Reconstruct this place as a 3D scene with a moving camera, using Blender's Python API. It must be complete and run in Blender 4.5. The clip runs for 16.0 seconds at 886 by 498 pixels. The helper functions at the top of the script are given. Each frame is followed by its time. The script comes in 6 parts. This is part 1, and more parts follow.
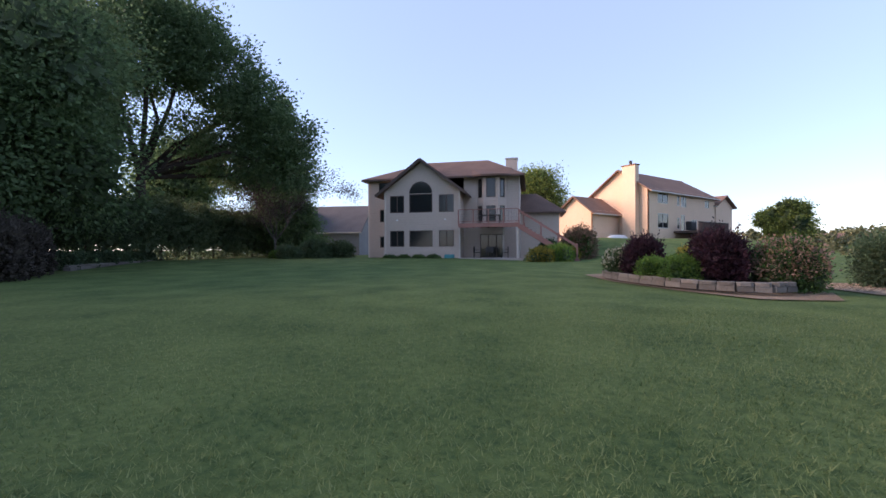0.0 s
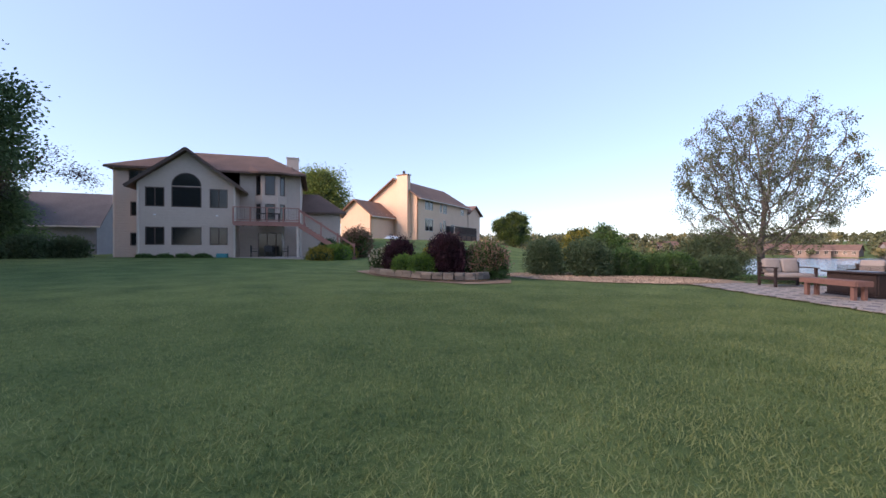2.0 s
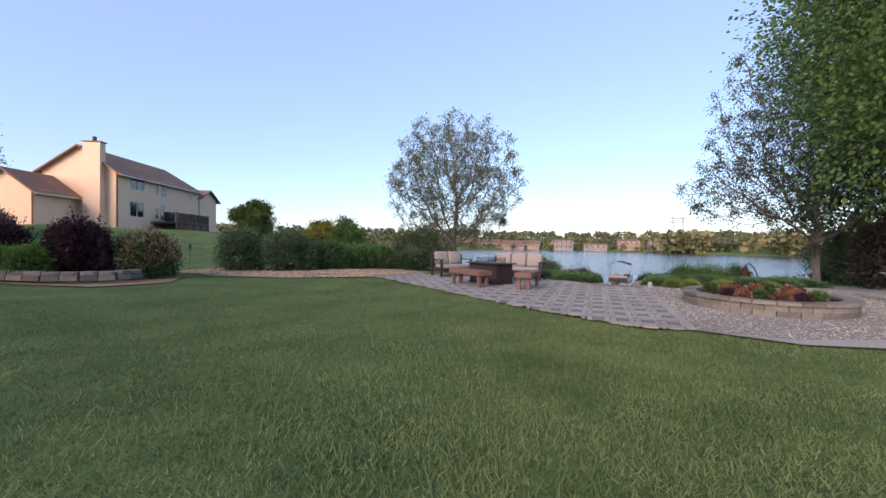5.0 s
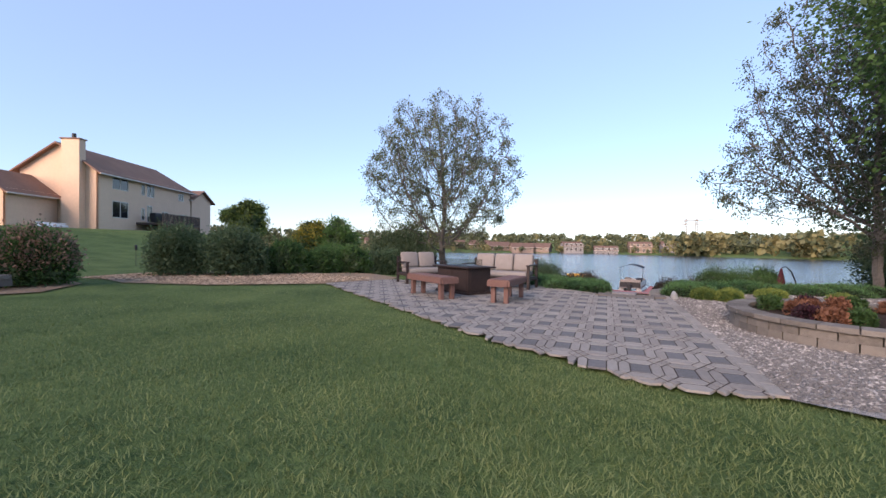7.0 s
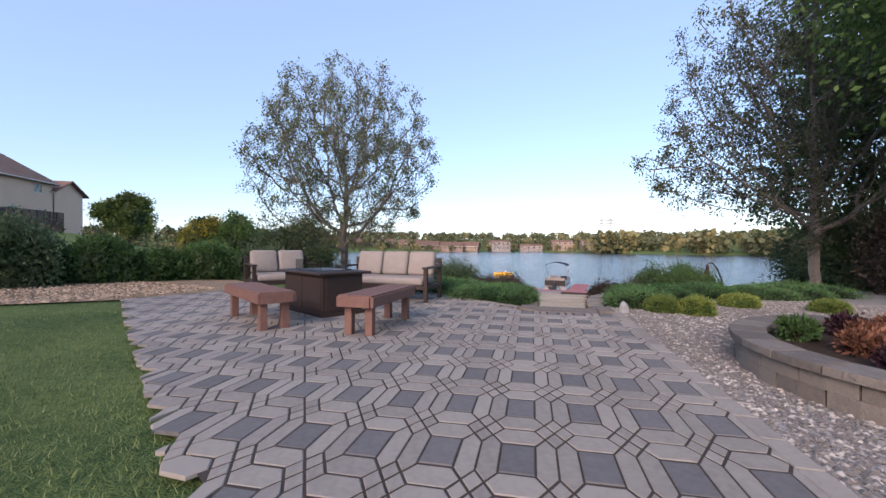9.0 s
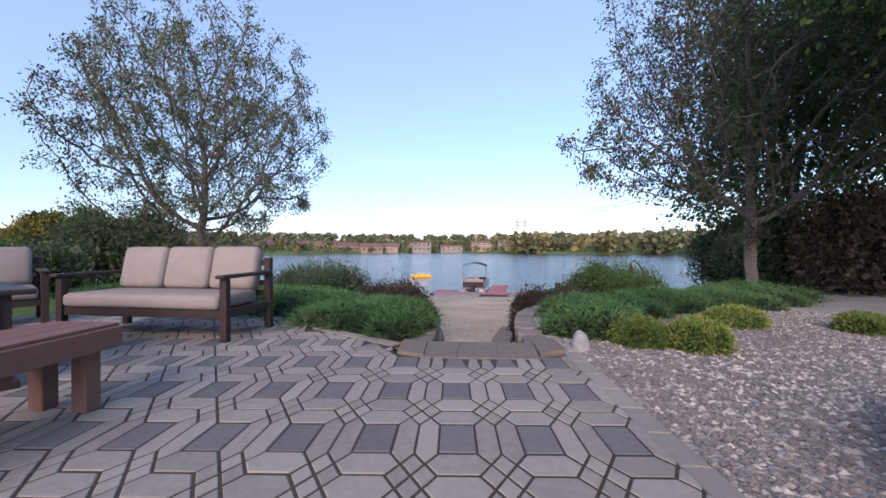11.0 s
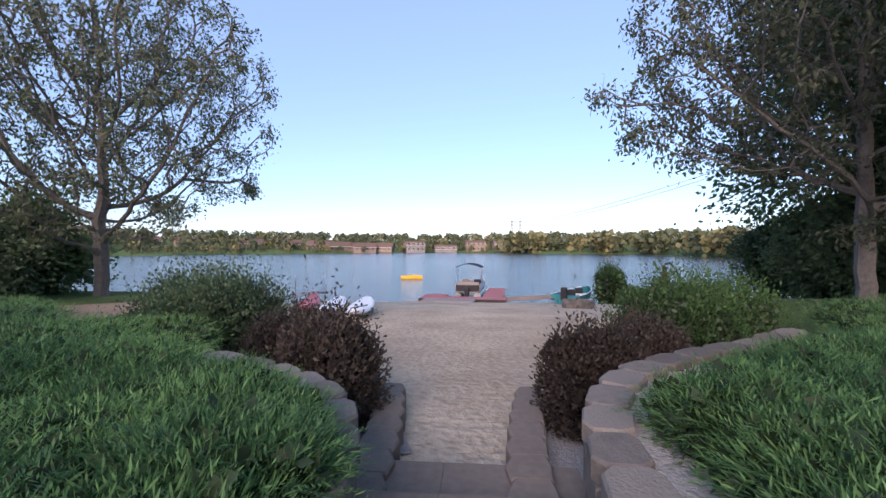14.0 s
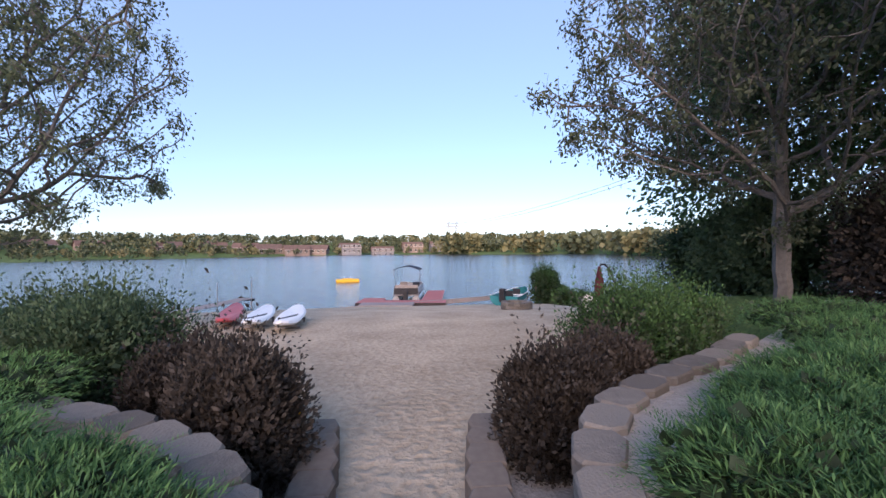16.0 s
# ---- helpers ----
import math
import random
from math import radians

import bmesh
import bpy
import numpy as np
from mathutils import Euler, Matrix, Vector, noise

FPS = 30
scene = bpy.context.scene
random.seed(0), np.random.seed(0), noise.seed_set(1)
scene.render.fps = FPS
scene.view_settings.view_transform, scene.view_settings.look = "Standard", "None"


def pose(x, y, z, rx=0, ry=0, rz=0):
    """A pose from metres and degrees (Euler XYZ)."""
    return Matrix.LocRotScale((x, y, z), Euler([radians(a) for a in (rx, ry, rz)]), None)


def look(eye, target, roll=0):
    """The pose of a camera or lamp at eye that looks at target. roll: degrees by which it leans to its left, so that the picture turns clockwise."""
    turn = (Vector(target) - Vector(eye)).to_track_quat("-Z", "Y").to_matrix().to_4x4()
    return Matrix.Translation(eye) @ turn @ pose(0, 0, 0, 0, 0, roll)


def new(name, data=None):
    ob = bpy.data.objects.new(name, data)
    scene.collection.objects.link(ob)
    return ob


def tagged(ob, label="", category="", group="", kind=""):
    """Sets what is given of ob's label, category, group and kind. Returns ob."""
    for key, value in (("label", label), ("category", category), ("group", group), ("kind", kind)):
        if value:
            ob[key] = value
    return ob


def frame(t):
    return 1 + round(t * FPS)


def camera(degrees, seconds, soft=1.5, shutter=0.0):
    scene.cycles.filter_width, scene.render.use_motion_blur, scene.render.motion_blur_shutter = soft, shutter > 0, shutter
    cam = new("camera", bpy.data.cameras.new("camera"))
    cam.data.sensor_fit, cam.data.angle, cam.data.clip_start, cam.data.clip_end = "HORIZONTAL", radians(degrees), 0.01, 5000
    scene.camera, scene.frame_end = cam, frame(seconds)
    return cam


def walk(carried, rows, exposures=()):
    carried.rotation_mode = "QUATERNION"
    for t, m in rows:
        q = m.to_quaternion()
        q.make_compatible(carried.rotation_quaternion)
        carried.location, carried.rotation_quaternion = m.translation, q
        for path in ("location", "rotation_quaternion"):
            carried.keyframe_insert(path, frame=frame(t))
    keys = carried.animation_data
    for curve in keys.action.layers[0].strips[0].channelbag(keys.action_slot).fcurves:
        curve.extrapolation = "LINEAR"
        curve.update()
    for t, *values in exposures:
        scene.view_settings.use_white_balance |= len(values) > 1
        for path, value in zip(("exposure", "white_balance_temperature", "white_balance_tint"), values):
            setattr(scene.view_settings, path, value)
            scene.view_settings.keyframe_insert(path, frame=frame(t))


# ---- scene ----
cam = camera(94.0, 16.0)
PATH = [
    (0, (0.2, 0.21, 1.26), (0.376, 2.202, 1.259), -0.3),
    (0.5, (0.088, -0.31, 1.252), (0.426, 1.661, 1.249), 0.2),
    (1, (0.038, -0.854, 1.242), (0.598, 1.066, 1.239), 0.2),
    (1.5, (-0.005, -1.403, 1.248), (0.83, 0.414, 1.244), 0.1),
    (2, (0.0, -2.0, 1.268), (1.119, -0.342, 1.262), 0.1),
    (2.5, (0.06, -2.575, 1.285), (1.426, -1.114, 1.272), 0.1),
    (3, (0.336, -3.02, 1.297), (1.916, -1.795, 1.287), 0.5),
    (3.5, (0.786, -3.24, 1.301), (2.497, -2.205, 1.281), 0.6),
    (4, (1.35, -3.26, 1.303), (3.136, -2.361, 1.276), 0.6),
    (4.5, (2.029, -3.177, 1.298), (3.854, -2.36, 1.263), 0.8),
    (7, (6.003, -3.021, 1.155), (7.806, -2.156, 1.135), 0.7),
    (7.5, (6.848, -2.942, 1.143), (8.663, -2.101, 1.122), 0.9),
    (8, (7.723, -2.887, 1.119), (9.568, -2.116, 1.094), 0.9),
    (8.5, (8.603, -2.809, 1.091), (10.483, -2.127, 1.07), 0.6),
    (9, (9.515, -2.764, 1.062), (11.436, -2.208, 1.042), 0.3),
    (9.5, (10.371, -2.762, 1.034), (12.324, -2.333, 1.018), 0.0),
    (10, (11.163, -2.783, 1.003), (13.137, -2.464, 0.99), -0.1),
    (12.5, (15.077, -2.855, 0.844), (17.072, -2.717, 0.831), -0.0),
    (13, (15.612, -2.838, 0.842), (17.607, -2.696, 0.829), 0.0),
    (13.5, (16.069, -2.808, 0.85), (18.064, -2.661, 0.837), 0.0),
    (14, (16.452, -2.781, 0.873), (18.446, -2.621, 0.86), 0.0),
    (14.5, (16.735, -2.757, 0.904), (18.729, -2.6, 0.894), -0.1),
    (15, (16.926, -2.731, 0.932), (18.921, -2.595, 0.925), -0.1),
    (15.5, (17.022, -2.714, 0.94), (19.022, -2.677, 0.934), -0.3),
    (16, (17.071, -2.704, 0.934), (19.066, -2.847, 0.926), -0.5),
]
walk(cam, [(t, look(eye, target, roll)) for t, eye, target, roll in PATH],
     [(0, 2.02, 6550, 25), (2.5, 1.9, 6450, 23), (4.5, 1.78, 6350, 19), (8.5, 1.82, 6350, 19), (10, 1.76, 6150, 20), (12.5, 1.76, 5950, 22), (16, 1.78, 5950, 22)])

# ---- light ----
SUN_AZ, SUN_EL = radians(168), radians(19)
world = bpy.data.worlds.new("sky")
scene.world = world
world.use_nodes = True
wn = world.node_tree.nodes
sky = wn.new("ShaderNodeTexSky")
sky.sky_type, sky.sun_disc = "NISHITA", False
sky.sun_elevation, sky.sun_rotation = SUN_EL, radians(90) - SUN_AZ
sky.air_density, sky.dust_density, sky.ozone_density = 1.0, 0.3, 2.8
wn["Background"].inputs[1].default_value = 0.108
haze = wn.new("ShaderNodeMix")   # thin high haze that pales the whole sky
haze.data_type = "RGBA"
haze.inputs["Factor"].default_value = 0.62
haze.inputs["B"].default_value = (1.28, 1.68, 2.3, 1)
world.node_tree.links.new(sky.outputs[0], haze.inputs["A"])
world.node_tree.links.new(haze.outputs["Result"], wn["Background"].inputs[0])
sun = new("sun", bpy.data.lights.new("sun", "SUN"))
sun.data.energy, sun.data.angle, sun.data.color = 2.3, radians(45), (1.0, 0.74, 0.55)
sun.matrix_world = look((0, 0, 0), (-math.cos(SUN_AZ) * math.cos(SUN_EL), -math.sin(SUN_AZ) * math.cos(SUN_EL), -math.sin(SUN_EL)))
scene.view_settings.exposure = 1.85
scene.view_settings.use_white_balance = True
scene.view_settings.white_balance_temperature, scene.view_settings.white_balance_tint = 6500, 25

# ---- materials ----


def mat(name, a, b=None, rough=0.8, scale=8.0, bump=0.0, bscale=60.0, metal=0.0, big=0.6, spec=0.3, island=0.0, wave=None):
    """Two colours mixed by noise at two scales, with fine relief."""
    m = bpy.data.materials.new(name)
    m.use_nodes = True
    n, l = m.node_tree.nodes, m.node_tree.links
    p = n["Principled BSDF"]
    p.inputs["Roughness"].default_value, p.inputs["Metallic"].default_value = rough, metal
    p.inputs["Specular IOR Level"].default_value = spec
    b = b or tuple(c * 0.7 for c in a)
    tc = n.new("ShaderNodeTexCoord")
    n1, n2 = n.new("ShaderNodeTexNoise"), n.new("ShaderNodeTexNoise")
    n1.inputs["Scale"].default_value, n2.inputs["Scale"].default_value = scale, big
    n1.inputs["Detail"].default_value = n2.inputs["Detail"].default_value = 6
    l.new(tc.outputs["Object"], n1.inputs["Vector"])
    l.new(tc.outputs["Object"], n2.inputs["Vector"])
    add = n.new("ShaderNodeMath")
    add.operation = "ADD"
    l.new(n1.outputs["Fac"], add.inputs[0])
    l.new(n2.outputs["Fac"], add.inputs[1])
    src = add.outputs[0]
    if island:
        geo = n.new("ShaderNodeNewGeometry")
        oi = n.new("ShaderNodeObjectInfo")
        s = n.new("ShaderNodeMath")
        s.operation = "ADD"
        l.new(geo.outputs["Random Per Island"], s.inputs[0])
        l.new(oi.outputs["Random"], s.inputs[1])
        k = n.new("ShaderNodeMath")
        k.operation = "MULTIPLY_ADD"
        k.inputs[1].default_value = island
        l.new(s.outputs[0], k.inputs[0])
        l.new(src, k.inputs[2])
        sub = n.new("ShaderNodeMath")
        sub.operation = "SUBTRACT"
        sub.inputs[1].default_value = island
        l.new(k.outputs[0], sub.inputs[0])
        src = sub.outputs[0]
    r = n.new("ShaderNodeMapRange")
    r.inputs["From Min"].default_value, r.inputs["From Max"].default_value = 0.65, 1.35
    l.new(src, r.inputs["Value"])
    mix = n.new("ShaderNodeMix")
    mix.data_type = "RGBA"
    mix.inputs["A"].default_value, mix.inputs["B"].default_value = (*b, 1), (*a, 1)
    l.new(r.outputs[0], mix.inputs["Factor"])
    l.new(mix.outputs["Result"], p.inputs["Base Color"])
    if bump:
        nb, bp = n.new("ShaderNodeTexNoise"), n.new("ShaderNodeBump")
        nb.inputs["Scale"].default_value, nb.inputs["Detail"].default_value = bscale, 4
        l.new(tc.outputs["Object"], nb.inputs["Vector"])
        bp.inputs["Distance"].default_value, bp.inputs["Strength"].default_value = bump, 1.0
        l.new(nb.outputs["Fac"], bp.inputs["Height"])
        l.new(bp.outputs[0], p.inputs["Normal"])
    return m


def leafmat(name, a, b, rough=0.6, trans=0.25):
    m = mat(name, a, b, rough, scale=1.5, big=0.5, island=0.6, spec=0.25)
    n, l = m.node_tree.nodes, m.node_tree.links
    p, out = n["Principled BSDF"], n["Material Output"]
    t, mx = n.new("ShaderNodeBsdfTranslucent"), n.new("ShaderNodeMixShader")
    mx.inputs[0].default_value = trans
    for k in n:
        if k.bl_idname == "ShaderNodeMix":
            l.new(k.outputs["Result"], t.inputs["Color"])
    l.new(p.outputs[0], mx.inputs[1])
    l.new(t.outputs[0], mx.inputs[2])
    l.new(mx.outputs[0], out.inputs["Surface"])
    return m


M = dict(
    lawn=mat("lawn", (0.15, 0.205, 0.07), (0.04, 0.08, 0.028), 0.9, 14.0, 0.03, 60, big=0.7, spec=0.1),
    blade=leafmat("blade", (0.22, 0.27, 0.105), (0.055, 0.11, 0.036)),
    lawn2=mat("lawn2", (0.13, 0.22, 0.04), (0.09, 0.16, 0.03), 0.9, 3.0, 0.02, 50, spec=0.1),
    paver=mat("paver", (0.31, 0.29, 0.26), (0.22, 0.205, 0.187), 0.85, 25, 0.003, 180, island=0.7),
    paver_dark=mat("paver_dark", (0.165, 0.163, 0.165), (0.115, 0.114, 0.116), 0.85, 25, 0.003, 180, island=0.4),
    joint=mat("joint", (0.07, 0.058, 0.05), (0.04, 0.034, 0.03), 0.95, 40, 0.004, 200),
    sand=mat("sand", (0.54, 0.46, 0.35), (0.29, 0.24, 0.175), 0.95, 9.0, 0.08, 9, spec=0.1),
    gravel=mat("gravel", (0.36, 0.34, 0.315), (0.17, 0.155, 0.145), 0.9, 30, 0.03, 40, island=1.0, spec=0.2),
    pebble=mat("pebble", (0.46, 0.445, 0.42), (0.14, 0.135, 0.13), 0.8, 20, 0.0, 40, island=1.6, spec=0.3),
    mulch=mat("mulch", (0.36, 0.28, 0.20), (0.17, 0.125, 0.085), 0.95, 22, 0.03, 40, spec=0.1),
    chip=mat("chip", (0.42, 0.33, 0.24), (0.2, 0.15, 0.105), 0.9, 20, 0.0, 40, island=1.6, spec=0.1),
    soil=mat("soil", (0.07, 0.05, 0.04), (0.03, 0.025, 0.02), 0.95, 22, 0.03, 40, spec=0.1),
    stone=mat("stone", (0.20, 0.185, 0.165), (0.115, 0.106, 0.096), 0.9, 14, 0.01, 60, island=0.9),
    boulder=mat("boulder", (0.33, 0.35, 0.36), (0.17, 0.185, 0.195), 0.8, 9, 0.01, 40),
    concrete=mat("concrete", (0.42, 0.38, 0.35), (0.33, 0.3, 0.28), 0.9, 12, 0.003, 90),
    step=mat("step", (0.19, 0.165, 0.14), (0.125, 0.108, 0.095), 0.9, 16, 0.0015, 90),
    redwood=mat("redwood", (0.20, 0.115, 0.095), (0.145, 0.082, 0.07), 0.75, 14, 0.002, 80),
    brownmetal=mat("brownmetal", (0.045, 0.032, 0.03), (0.03, 0.022, 0.021), 0.5, 10, 0.001, 80),
    cushion=mat("cushion", (0.30, 0.275, 0.255), (0.25, 0.225, 0.21), 0.95, 10, 0.003, 300),
    glass=mat("glass", (0.02, 0.022, 0.025), (0.015, 0.016, 0.018), 0.08, 4, spec=0.6),
    siding=mat("siding", (0.54, 0.45, 0.385), (0.48, 0.40, 0.34), 0.8, 4, 0.001, 60),
    trim=mat("trim", (0.6, 0.55, 0.5), (0.5, 0.46, 0.42), 0.7, 4),
    frame=mat("frame", (0.10, 0.07, 0.06), (0.07, 0.05, 0.045), 0.6, 6),
    roof=mat("roof", (0.16, 0.105, 0.085), (0.095, 0.065, 0.055), 0.95, 9, 0.01, 30),
    stucco=mat("stucco", (0.70, 0.51, 0.37), (0.62, 0.45, 0.325), 0.9, 4, 0.002, 80),
    roof_grey=mat("roof_grey", (0.12, 0.115, 0.12), (0.075, 0.073, 0.077), 0.95, 9, 0.01, 30),
    roof2=mat("roof2", (0.25, 0.15, 0.11), (0.17, 0.105, 0.08), 0.95, 9, 0.01, 30),
    greysiding=mat("greysiding", (0.22, 0.23, 0.25), (0.17, 0.18, 0.2), 0.8, 4),
    deckwood=mat("deckwood", (0.36, 0.19, 0.16), (0.28, 0.14, 0.12), 0.8, 10),
    bark=mat("bark", (0.17, 0.16, 0.15), (0.085, 0.08, 0.076), 0.95, 14, 0.02, 30),
    bark_dark=mat("bark_dark", (0.08, 0.06, 0.05), (0.04, 0.03, 0.028), 0.95, 14, 0.02, 30),
    leaf_tree=leafmat("leaf_tree", (0.125, 0.155, 0.085), (0.052, 0.066, 0.04), trans=0.3),
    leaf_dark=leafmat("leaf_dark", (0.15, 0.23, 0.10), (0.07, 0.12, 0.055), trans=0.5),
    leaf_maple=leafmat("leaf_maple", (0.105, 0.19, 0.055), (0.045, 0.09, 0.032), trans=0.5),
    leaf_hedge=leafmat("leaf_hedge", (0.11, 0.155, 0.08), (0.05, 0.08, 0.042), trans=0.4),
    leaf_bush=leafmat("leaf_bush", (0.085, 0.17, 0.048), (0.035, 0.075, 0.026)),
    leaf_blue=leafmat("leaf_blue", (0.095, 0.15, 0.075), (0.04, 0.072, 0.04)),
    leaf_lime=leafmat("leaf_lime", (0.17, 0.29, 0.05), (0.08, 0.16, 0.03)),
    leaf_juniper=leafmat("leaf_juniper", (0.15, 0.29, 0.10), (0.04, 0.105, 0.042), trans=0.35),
    # inner juniper leaves: the mound's inside shade is put into this darker green
    shade_juniper=leafmat("shade_juniper", (0.05, 0.085, 0.04), (0.02, 0.035, 0.02)),
    leaf_purple=leafmat("leaf_purple", (0.075, 0.03, 0.045), (0.026, 0.014, 0.02)),
    leaf_barb=leafmat("leaf_barb", (0.078, 0.066, 0.055), (0.032, 0.028, 0.025)),
    leaf_olive=leafmat("leaf_olive", (0.23, 0.29, 0.07), (0.10, 0.15, 0.04)),
    leaf_yellow=leafmat("leaf_yellow", (0.32, 0.26, 0.04), (0.12, 0.14, 0.03)),
    leaf_pink=leafmat("leaf_pink", (0.30, 0.20, 0.15), (0.16, 0.11, 0.075)),
    leaf_white=leafmat("leaf_white", (0.55, 0.52, 0.42), (0.25, 0.27, 0.16)),
    leaf_rust=leafmat("leaf_rust", (0.26, 0.13, 0.08), (0.12, 0.055, 0.035)),
    far_green=leafmat("far_green", (0.15, 0.16, 0.075), (0.07, 0.088, 0.05)),
    far_gold=leafmat("far_gold", (0.19, 0.18, 0.085), (0.10, 0.11, 0.06)),
    white=mat("white", (0.8, 0.8, 0.8), (0.7, 0.72, 0.74), 0.4, 3),
    red=mat("red", (0.55, 0.09, 0.09), (0.45, 0.06, 0.07), 0.5, 3),
    yellow=mat("yellow", (0.75, 0.45, 0.03), (0.65, 0.36, 0.02), 0.5, 3),
    teal=mat("teal", (0.05, 0.25, 0.28), (0.03, 0.17, 0.2), 0.4, 3),
    navy=mat("navy", (0.02, 0.025, 0.04), (0.015, 0.018, 0.03), 0.7, 3),
    alu=mat("alu", (0.5, 0.5, 0.52), (0.4, 0.4, 0.42), 0.35, 3, metal=0.9),
    blackm=mat("blackm", (0.03, 0.03, 0.035), (0.02, 0.02, 0.022), 0.5, 3),
    dockred=mat("dockred", (0.42, 0.16, 0.15), (0.34, 0.12, 0.12), 0.8, 8),
    dockgrey=mat("dockgrey", (0.30, 0.27, 0.26), (0.22, 0.2, 0.19), 0.85, 8),
    maroon=mat("maroon", (0.12, 0.03, 0.04), (0.08, 0.02, 0.028), 0.9, 8),
    farwall=mat("farwall", (0.24, 0.19, 0.16), (0.17, 0.135, 0.115), 0.9, 0.5, island=0.5),
    farwhite=mat("farwhite", (0.24, 0.235, 0.235), (0.17, 0.17, 0.175), 0.9, 0.5, island=0.5),
)
# lapped boards on the sided walls, 18 cm each
_n, _l = M["siding"].node_tree.nodes, M["siding"].node_tree.links
_wv, _tc, _b = _n.new("ShaderNodeTexWave"), _n.new("ShaderNodeTexCoord"), _n.new("ShaderNodeBump")
_wv.wave_type, _wv.bands_direction, _wv.wave_profile = "BANDS", "Z", "SAW"
_wv.inputs["Scale"].default_value = 2 * math.pi / 20 / 0.2
_b.invert = True
_b.inputs["Distance"].default_value, _b.inputs["Strength"].default_value = 0.03, 1.0
_l.new(_tc.outputs["Object"], _wv.inputs["Vector"])
_l.new(_wv.outputs["Fac"], _b.inputs["Height"])
_l.new(_b.outputs[0], _n["Principled BSDF"].inputs["Normal"])
# lake
wm = bpy.data.materials.new("lake")
wm.use_nodes = True
_n, _l = wm.node_tree.nodes, wm.node_tree.links
_p = _n["Principled BSDF"]
_p.inputs["Base Color"].default_value = (0.03, 0.045, 0.06, 1)
_p.inputs["Roughness"].default_value, _p.inputs["IOR"].default_value = 0.13, 1.33
_tc, _mp, _w1, _b = _n.new("ShaderNodeTexCoord"), _n.new("ShaderNodeMapping"), _n.new("ShaderNodeTexNoise"), _n.new("ShaderNodeBump")
_mp.inputs["Scale"].default_value = (1.3, 0.5, 1)
_w1.inputs["Scale"].default_value, _w1.inputs["Detail"].default_value = 1.4, 5
_b.inputs["Distance"].default_value, _b.inputs["Strength"].default_value = 0.13, 1.0
_l.new(_tc.outputs["Object"], _mp.inputs["Vector"])
_l.new(_mp.outputs[0], _w1.inputs["Vector"])
_l.new(_w1.outputs["Fac"], _b.inputs["Height"])
_l.new(_b.outputs[0], _p.inputs["Normal"])
M["lake"] = wm

# ---- mesh tools ----


def link(name, verts, faces, material, parent=None, label="", kind="", smooth=False):
    me = bpy.data.meshes.new(name)
    me.from_pydata([tuple(v) for v in verts], [], [tuple(f) for f in faces])
    if smooth:
        me.shade_smooth()
    for m in (material if isinstance(material, (list, tuple)) else [material]):
        me.materials.append(M[m] if isinstance(m, str) else m)
    ob = new(name, me)
    if parent:
        ob.parent = parent
    return tagged(ob, label, kind=kind)


def quads(name, v, material, parent=None, label="", kind="", n=4):
    """A mesh of loose n-cornered faces from an array (count * n, 3)."""
    me = bpy.data.meshes.new(name)
    k = len(v)
    me.vertices.add(k)
    me.vertices.foreach_set("co", np.asarray(v, np.float32).ravel())
    me.loops.add(k)
    me.loops.foreach_set("vertex_index", np.arange(k, dtype=np.int32))
    me.polygons.add(k // n)
    me.polygons.foreach_set("loop_start", np.arange(0, k, n, dtype=np.int32))
    me.update(calc_edges=True)
    me.materials.append(M[material])
    ob = new(name, me)
    if parent:
        ob.parent = parent
    return tagged(ob, label, kind=kind)


def part(name, bm, material, parent=None, label="", kind="", smooth=False):
    me = bpy.data.meshes.new(name)
    bmesh.ops.recalc_face_normals(bm, faces=bm.faces)
    bm.to_mesh(me)
    bm.free()
    if smooth:
        me.shade_smooth()
    me.materials.append(M[material])
    ob = new(name, me)
    if parent:
        ob.parent = parent
    return tagged(ob, label, kind=kind)


def thing(name, x, y, z, rz=0.0, label="", category="", group="", kind=""):
    e = new(name)
    e.matrix_basis = pose(x, y, z, 0, 0, rz)
    return tagged(e, label, category, group, kind)


def box(bm, x0, x1, y0, y1, z0, z1, bevel=0.0, m=None):
    r = bmesh.ops.create_cube(bm, size=1)
    mm = Matrix.Translation(((x0 + x1) / 2, (y0 + y1) / 2, (z0 + z1) / 2)) @ Matrix.Diagonal((x1 - x0, y1 - y0, z1 - z0, 1))
    if m is not None:
        mm = m @ mm
    bmesh.ops.transform(bm, matrix=mm, verts=r["verts"])
    if bevel:
        es = list({e for v in r["verts"] for e in v.link_edges})
        bmesh.ops.bevel(bm, geom=es, offset=bevel, segments=2, affect="EDGES", profile=0.5)
    return bm


def B(*a, **k):
    return box(bmesh.new(), *a, **k)


def beam(bm, p, q, w, h=None):
    """A square bar from p to q."""
    p, q = Vector(p), Vector(q)
    d = q - p
    m = Matrix.Translation((p + q) / 2) @ d.to_track_quat("Z", "Y").to_matrix().to_4x4()
    L = d.length
    return box(bm, -w / 2, w / 2, -(h or w) / 2, (h or w) / 2, -L / 2, L / 2, m=m)


def cyl(bm, p, q, r0, r1=None, n=8):
    p, q = Vector(p), Vector(q)
    d = q - p
    m = Matrix.Translation((p + q) / 2) @ d.to_track_quat("Z", "Y").to_matrix().to_4x4()
    bmesh.ops.create_cone(bm, cap_ends=True, segments=n, radius1=r0, radius2=r0 if r1 is None else r1, depth=d.length, matrix=m)
    return bm


